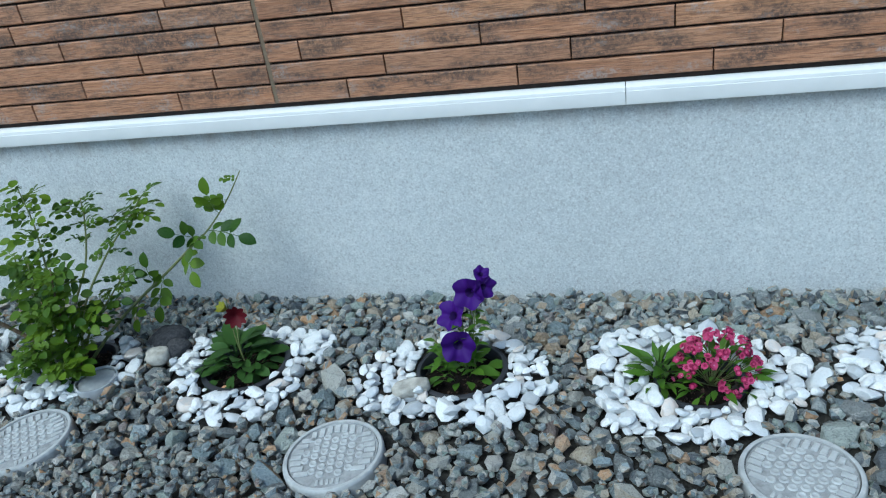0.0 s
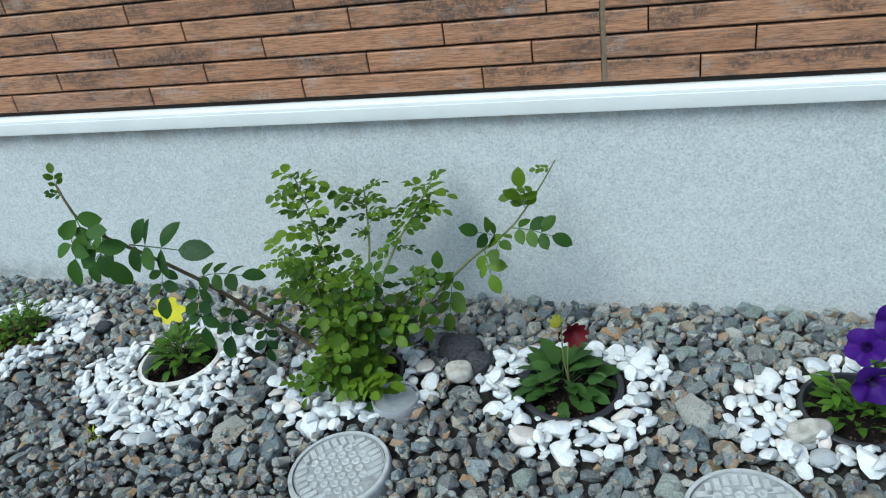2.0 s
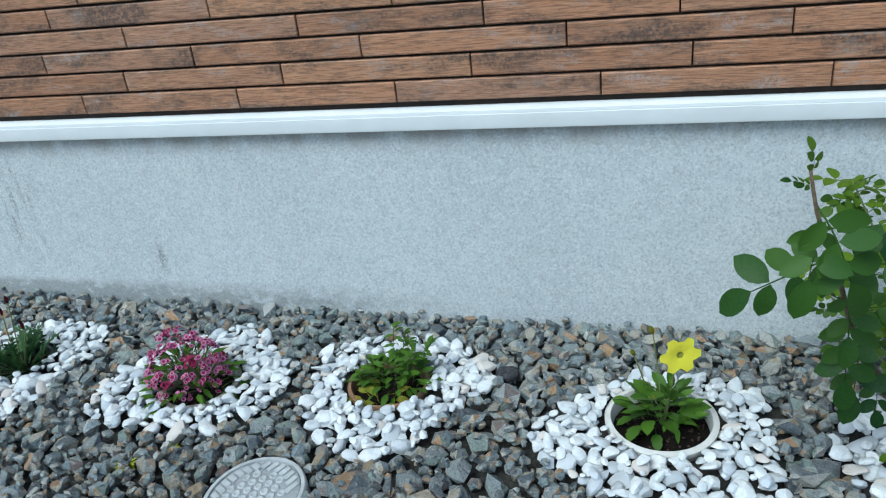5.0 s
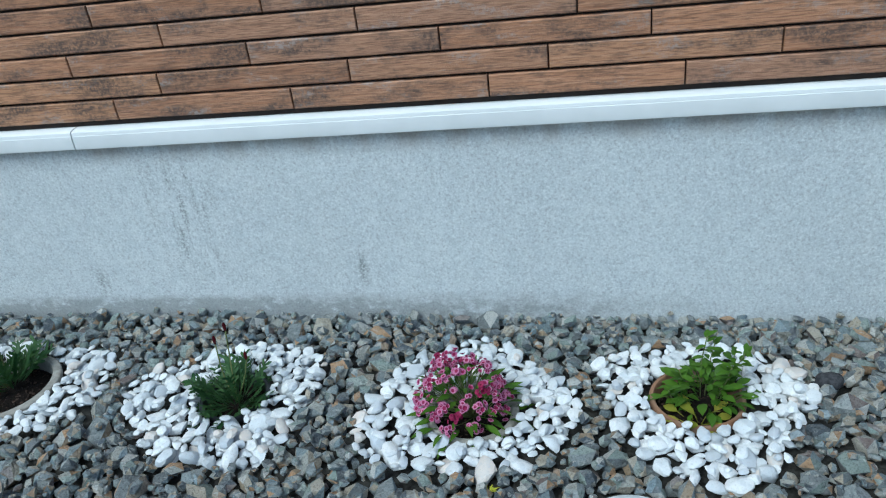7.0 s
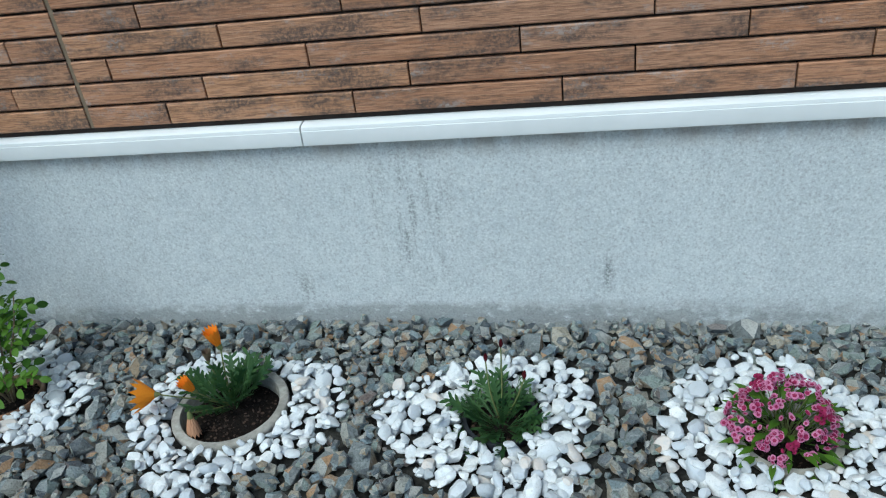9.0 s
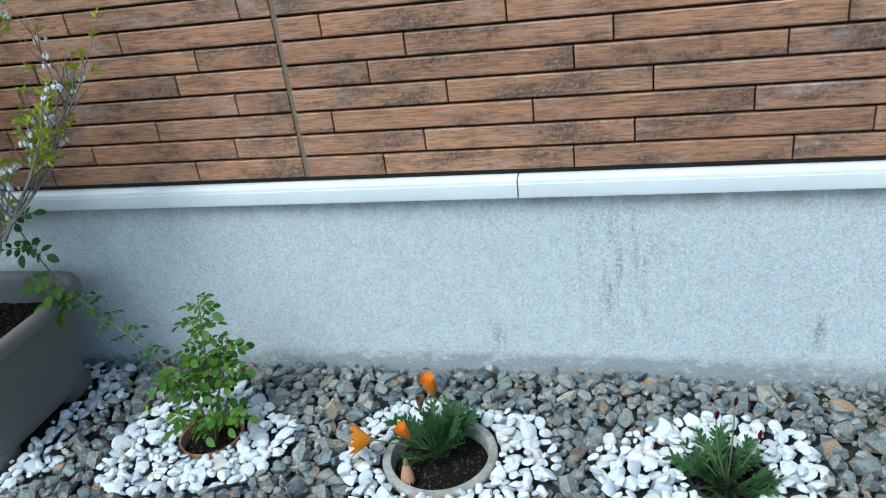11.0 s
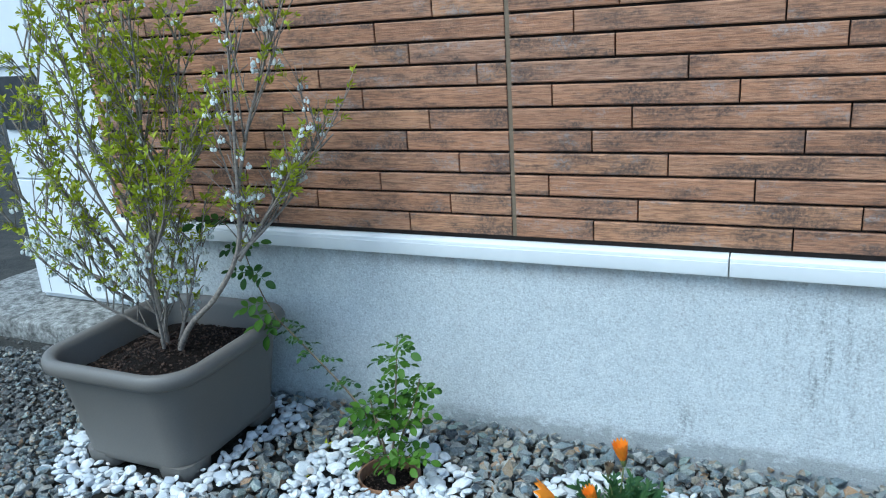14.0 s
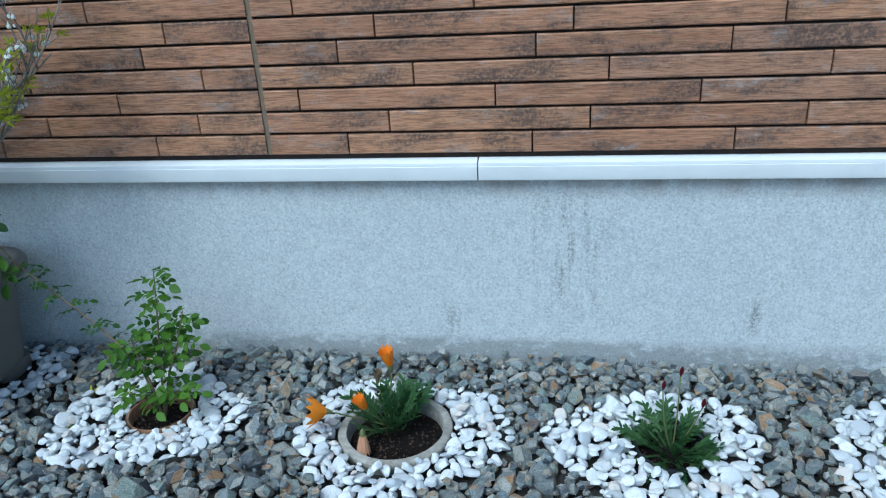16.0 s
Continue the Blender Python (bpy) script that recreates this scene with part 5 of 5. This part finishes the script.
LOBED = [lobed("leaf", M_BLUELEAF, k) for k in range(5)]
for key, label, n, c in (("i", "bushy dark green gazania with closed red buds", 58, (0, 0)), ("j", "orange gazania with furled blooms in a cast stone pot", 46, (-0.014, 0.030))):
    pl = at_pot("gazania", key, label, "flowering plant")
    for k in range(n):
        d = rdir(0.28, 0.98) if key == "i" else rdir(0.45, 1.0)
        put("leaf", rng.choice(LOBED), pl, aim((c[0] + d.x * 0.022, c[1] + d.y * 0.022, 0.0), d, (rng.uniform(-0.4, 0.4), rng.uniform(-0.4, 0.4), 1), rng.uniform(0.75, 1.2) * (0.98 if key == "i" else 1.05)))
    if key == "i":
        for p in ((0.008, 0.02, 0.15), (0.045, 0.0, 0.10), (-0.02, 0.02, 0.12)):
            stalk(pl, (0, 0, 0), p, 0.0016)
            put("bud", petals(6, 0.022, 0.007, 2.6, [M_RED], 0.1, 0.3, 1, -0.3), pl, aim(p, (0.1, -0.1, 1), (0, 1, 0), 0.9))
    else:
        for p, d, s, mt in (((-0.008, 0.04, 0.125), (-0.15, -0.1, 1), 1.0, M_ORANGE), ((-0.115, -0.03, 0.075), (-1, -0.3, 0.15), 1.05, M_ORANGE), ((-0.045, -0.02, 0.072), (-0.35, -0.3, 1), 0.85, M_ORANGE), ((-0.035, 0.03, 0.10), (0.1, 0, 1), 0.6, M_CANE), ((-0.048, -0.055, 0.055), (0.0, -0.15, -1), 0.95, M_WITHER)):
            dd = Vector(d).normalized()
            stalk(pl, (c[0], c[1], 0.0), Vector(p), 0.0018)
            put("flower", petals(12, 0.052, 0.0125, 2.3 if s != 1.05 else 1.0, [mt], 0.03, 0.3, 2, -0.12), pl, aim(p, dd, (0, 1, 0.1), s))
            b = lathe(bmesh.new(), [(0.0018, -0.004), (0.005, 0.002), (0.006, 0.008), (0.0055, 0.014), (0.003, 0.016)], 10)
            put("calyx", mesh_of("calyx", b, M_STEM, 180), pl, aim(p, dd, (0, 1, 0.1), s) @ pose(0, 0, 0, 0, 90, 0))

# small weeds between the stones
for x, y, s in ((-1.78, -0.545, 0.9), (-3.42, -0.20, 1.0), (-3.40, -0.33, 0.6), (-0.95, -0.56, 0.7), (-1.72, -0.50, 0.5)):
    w = thing("weed", "tiny green weed growing between stones", "weed", (x, y, level(x, y) - 0.012), "weeds in the gravel")
    b = bmesh.new()
    for k in range(14):
        d = rdir(0.1, 0.9)
        leaf(b, aim((d.x * 0.003, d.y * 0.003, 0), d), 0.028 * s * rng.uniform(0.6, 1.2), 0.006 * s, 0.2, 0.4)
    part("foliage", b, M_FRESH, w, "", 180)

# ---- siding boards, one by one ----
ROW, BASE = 0.0455, 0.45
SEAMS = (WEST, -4.07, -3.015, 0.0, EAST)
JOINTS = {
    1: (-3.26, -2.847, -2.48, -2.107, -1.731, -1.39, -1.002, -0.624, -0.234, 0.171, 0.538, 0.918),
    2: (-3.498, -3.158, -2.759, -2.371, -1.986, -1.622, -1.237, -0.847, -0.468, -0.133, 0.262, 0.648, 1.039),
    3: (-3.326, -2.938, -2.549, -2.174, -1.811, -1.448, -1.06, -0.692, -0.302, 0.08, 0.47, 0.846),
    4: (-3.132, -2.704, -2.339, -1.957, -1.57, -1.206, -0.87, -0.49, -0.1, 0.315, 0.679),
    5: (-3.252, -2.849, -2.472, -2.128, -1.75, -1.374, -0.996, -0.602, -0.222, 0.17),
    6: (-3.195, -2.772, -2.404, -2.043),
    7: (-3.352, -2.927, -2.583, -2.202),
    8: (-3.458, -3.082, -2.672, -2.303),
    9: (-3.232, -2.804, -2.418),
    10: (-3.309, -2.882, -2.516),
    11: (-3.173,),
}


def row_joints(n):
    """The known butt joints of a course, carried on at the boards' usual length."""
    known = sorted(JOINTS.get(n, ()))
    r = random.Random(n * 31)
    if not known:
        known = [-3.04 + r.uniform(-0.3, 0.3)]
    out = list(known)
    while out[-1] < EAST:
        out.append(out[-1] + r.uniform(0.355, 0.392))
    while out[0] > WEST:
        out.insert(0, out[0] - r.uniform(0.355, 0.392))
    return out


def board_spans(n):
    js = row_joints(n)
    for a, b in zip(SEAMS, SEAMS[1:]):
        a, b = a + (0.005 if a > WEST else 0), b - (0.005 if b < EAST else 0)
        cuts = [a] + [j for j in js if a + 0.03 < j < b - 0.03] + [b]
        for p, q in zip(cuts, cuts[1:]):
            yield p + (0.0014 if p != a else 0), q - (0.0014 if q != b else 0)


def board_bm(bm, x0, x1, z0, z1):
    c = 0.0022
    pts = [(x0, 0.011, z0), (x1, 0.011, z0), (x1, 0.011, z1), (x0, 0.011, z1), (x0, 0.0015, z0), (x1, 0.0015, z0), (x1, 0.0015, z1), (x0, 0.0015, z1),
           (x0 + c * 0.5, 0, z0 + c), (x1 - c * 0.5, 0, z0 + c), (x1 - c * 0.5, 0, z1 - c), (x0 + c * 0.5, 0, z1 - c)]
    v = [bm.verts.new(p) for p in pts]
    for f in ((0, 1, 5, 4), (1, 2, 6, 5), (2, 3, 7, 6), (3, 0, 4, 7), (4, 5, 9, 8), (5, 6, 10, 9), (6, 7, 11, 10), (7, 4, 8, 11), (8, 9, 10, 11)):
        bm.faces.new([v[i] for i in f])
    return bm


STD = 0.375
BOARD = mesh_of("board", board_bm(bmesh.new(), 0, STD, 0.0027, ROW - 0.0027), M_BOARD)
for n in range(1, 15):
    for x0, x1 in board_spans(n):
        put("board", BOARD, wall, pose(x0, rng.uniform(-0.0006, 0.0006), BASE + (n - 1) * ROW) @ Matrix.Diagonal(((x1 - x0) / STD, 1, 1, 1)))
bm = bmesh.new()
n = 15
while BASE + n * ROW < TOP:
    for x0, x1 in board_spans(n):
        board_bm(bm, x0, x1, BASE + (n - 1) * ROW + 0.0027, BASE + n * ROW - 0.0027)
    n += 1
tagged(part("upper_boards", bm, M_BOARD, wall, "", None), kind="stuff")
for x in SEAMS[1:-1]:
    part("sealant_joint", box(bmesh.new(), x - 0.0052, x + 0.0052, 0.003, 0.012, BASE + 0.002, TOP, 0.0008), M_SEAL, wall, "brown sealant joint", None)

# ---- stones ----
for key, stones in white.items():
    if not stones:
        continue
    (cx, cy) = PLANTER if key == "planter" else POTS[key][0]
    ring = thing("pebble_ring", "heap of white marble pebbles under the planter" if key == "planter" else "ring of white marble pebbles round a sunken pot", "pebbles", (cx, cy, 0), "rings of white pebbles")
    for x, y, r in stones:
        _, _, z, _, k, e = lay(x, y, r, 0.005)
        put("pebble", WHITE_SHAPES[k], ring, Matrix.LocRotScale((x - cx, y - cy, z), Euler(e), (r, r, r)))
    for lift, (_, x, y, r) in [(0.013, u) for u in upper if u[0] == key] + [(-0.002, u) for u in lower if u[0] == key]:
        _, _, z, _, k, e = lay(x, y, r, lift)
        put("pebble", WHITE_SHAPES[k], ring, Matrix.LocRotScale((x - cx, y - cy, z), Euler(e), (r, r, r)))
near = [s for s in grey if -0.2 < s[0] < 1.35 and -0.62 < s[1] and s[2] > 0.0175][:290]
chosen = set(near)
for s in near:
    x, y, z, r, k, e = lay(*s)
    put("gravel_stone", GREY_SHAPES[k], ground, Matrix.LocRotScale((x, y, z), Euler(e), (r, r, r)))
joined_stones("gravel", [lay(*s) for s in grey if s not in chosen] + [lay(*s, 0.011) for s in grey_top] + [lay(*s, -0.009) for s in grey_low if s[0] > -4.15], M_GREY, "grey, green and tan river gravel", ground)
joined_stones("corner_gravel", [lay(*s) for s in fine] + [lay(*s, -0.006) for s in grey_low if s[0] <= -4.15], M_FINE, "dark fine gravel at the house corner", ground)
for x, y, r in ((-0.275, -0.262, 0.045), (-0.235, -0.30, 0.030), (-0.31, -0.225, 0.026), (-1.165, -0.235, 0.022)):
    b = bmesh.new()
    bmesh.ops.create_icosphere(b, subdivisions=3, radius=r)
    for v in b.verts:
        v.co *= 1 + 0.22 * noise.noise(v.co * 40 + Vector((x * 50, 0, 0))) + 0.10 * noise.noise(v.co * 140)
        v.co.z *= 0.62
    ob = part("lava_rock", b, M_LAVA, None, "", 180)
    ob.matrix_world = pose(x, y, level(x, y) + r * 0.18)
    tagged(ob, "rough black lava rock lying in the gravel", "rock", "lava rocks")
for x, y, r, sx, label in ((-0.262, -0.335, 0.026, 1.1, "pale rough stone lying beside white pebbles"), (0.335, -0.425, 0.022, 1.9, "flat pale slab of stone beside the petunia")):
    b = bmesh.new()
    bmesh.ops.create_icosphere(b, subdivisions=3, radius=r)
    for v in b.verts:
        v.co *= 1 + 0.16 * noise.noise(v.co * 45 + Vector((x * 50, 0, 0))) + 0.05 * noise.noise(v.co * 160)
        v.co = Vector((max(min(v.co.x, r * 0.85), -r * 0.9) * sx, max(min(v.co.y, r * 0.8), -r * 0.85), min(v.co.z, r * 0.6) * 0.8))
    ob = part("rock", b, M_PALEROCK, None, "", 50)
    ob.matrix_world = pose(x, y, level(x, y) + r * 0.35, 0, 0, 25)
    tagged(ob, label, "rock", "pale rocks")
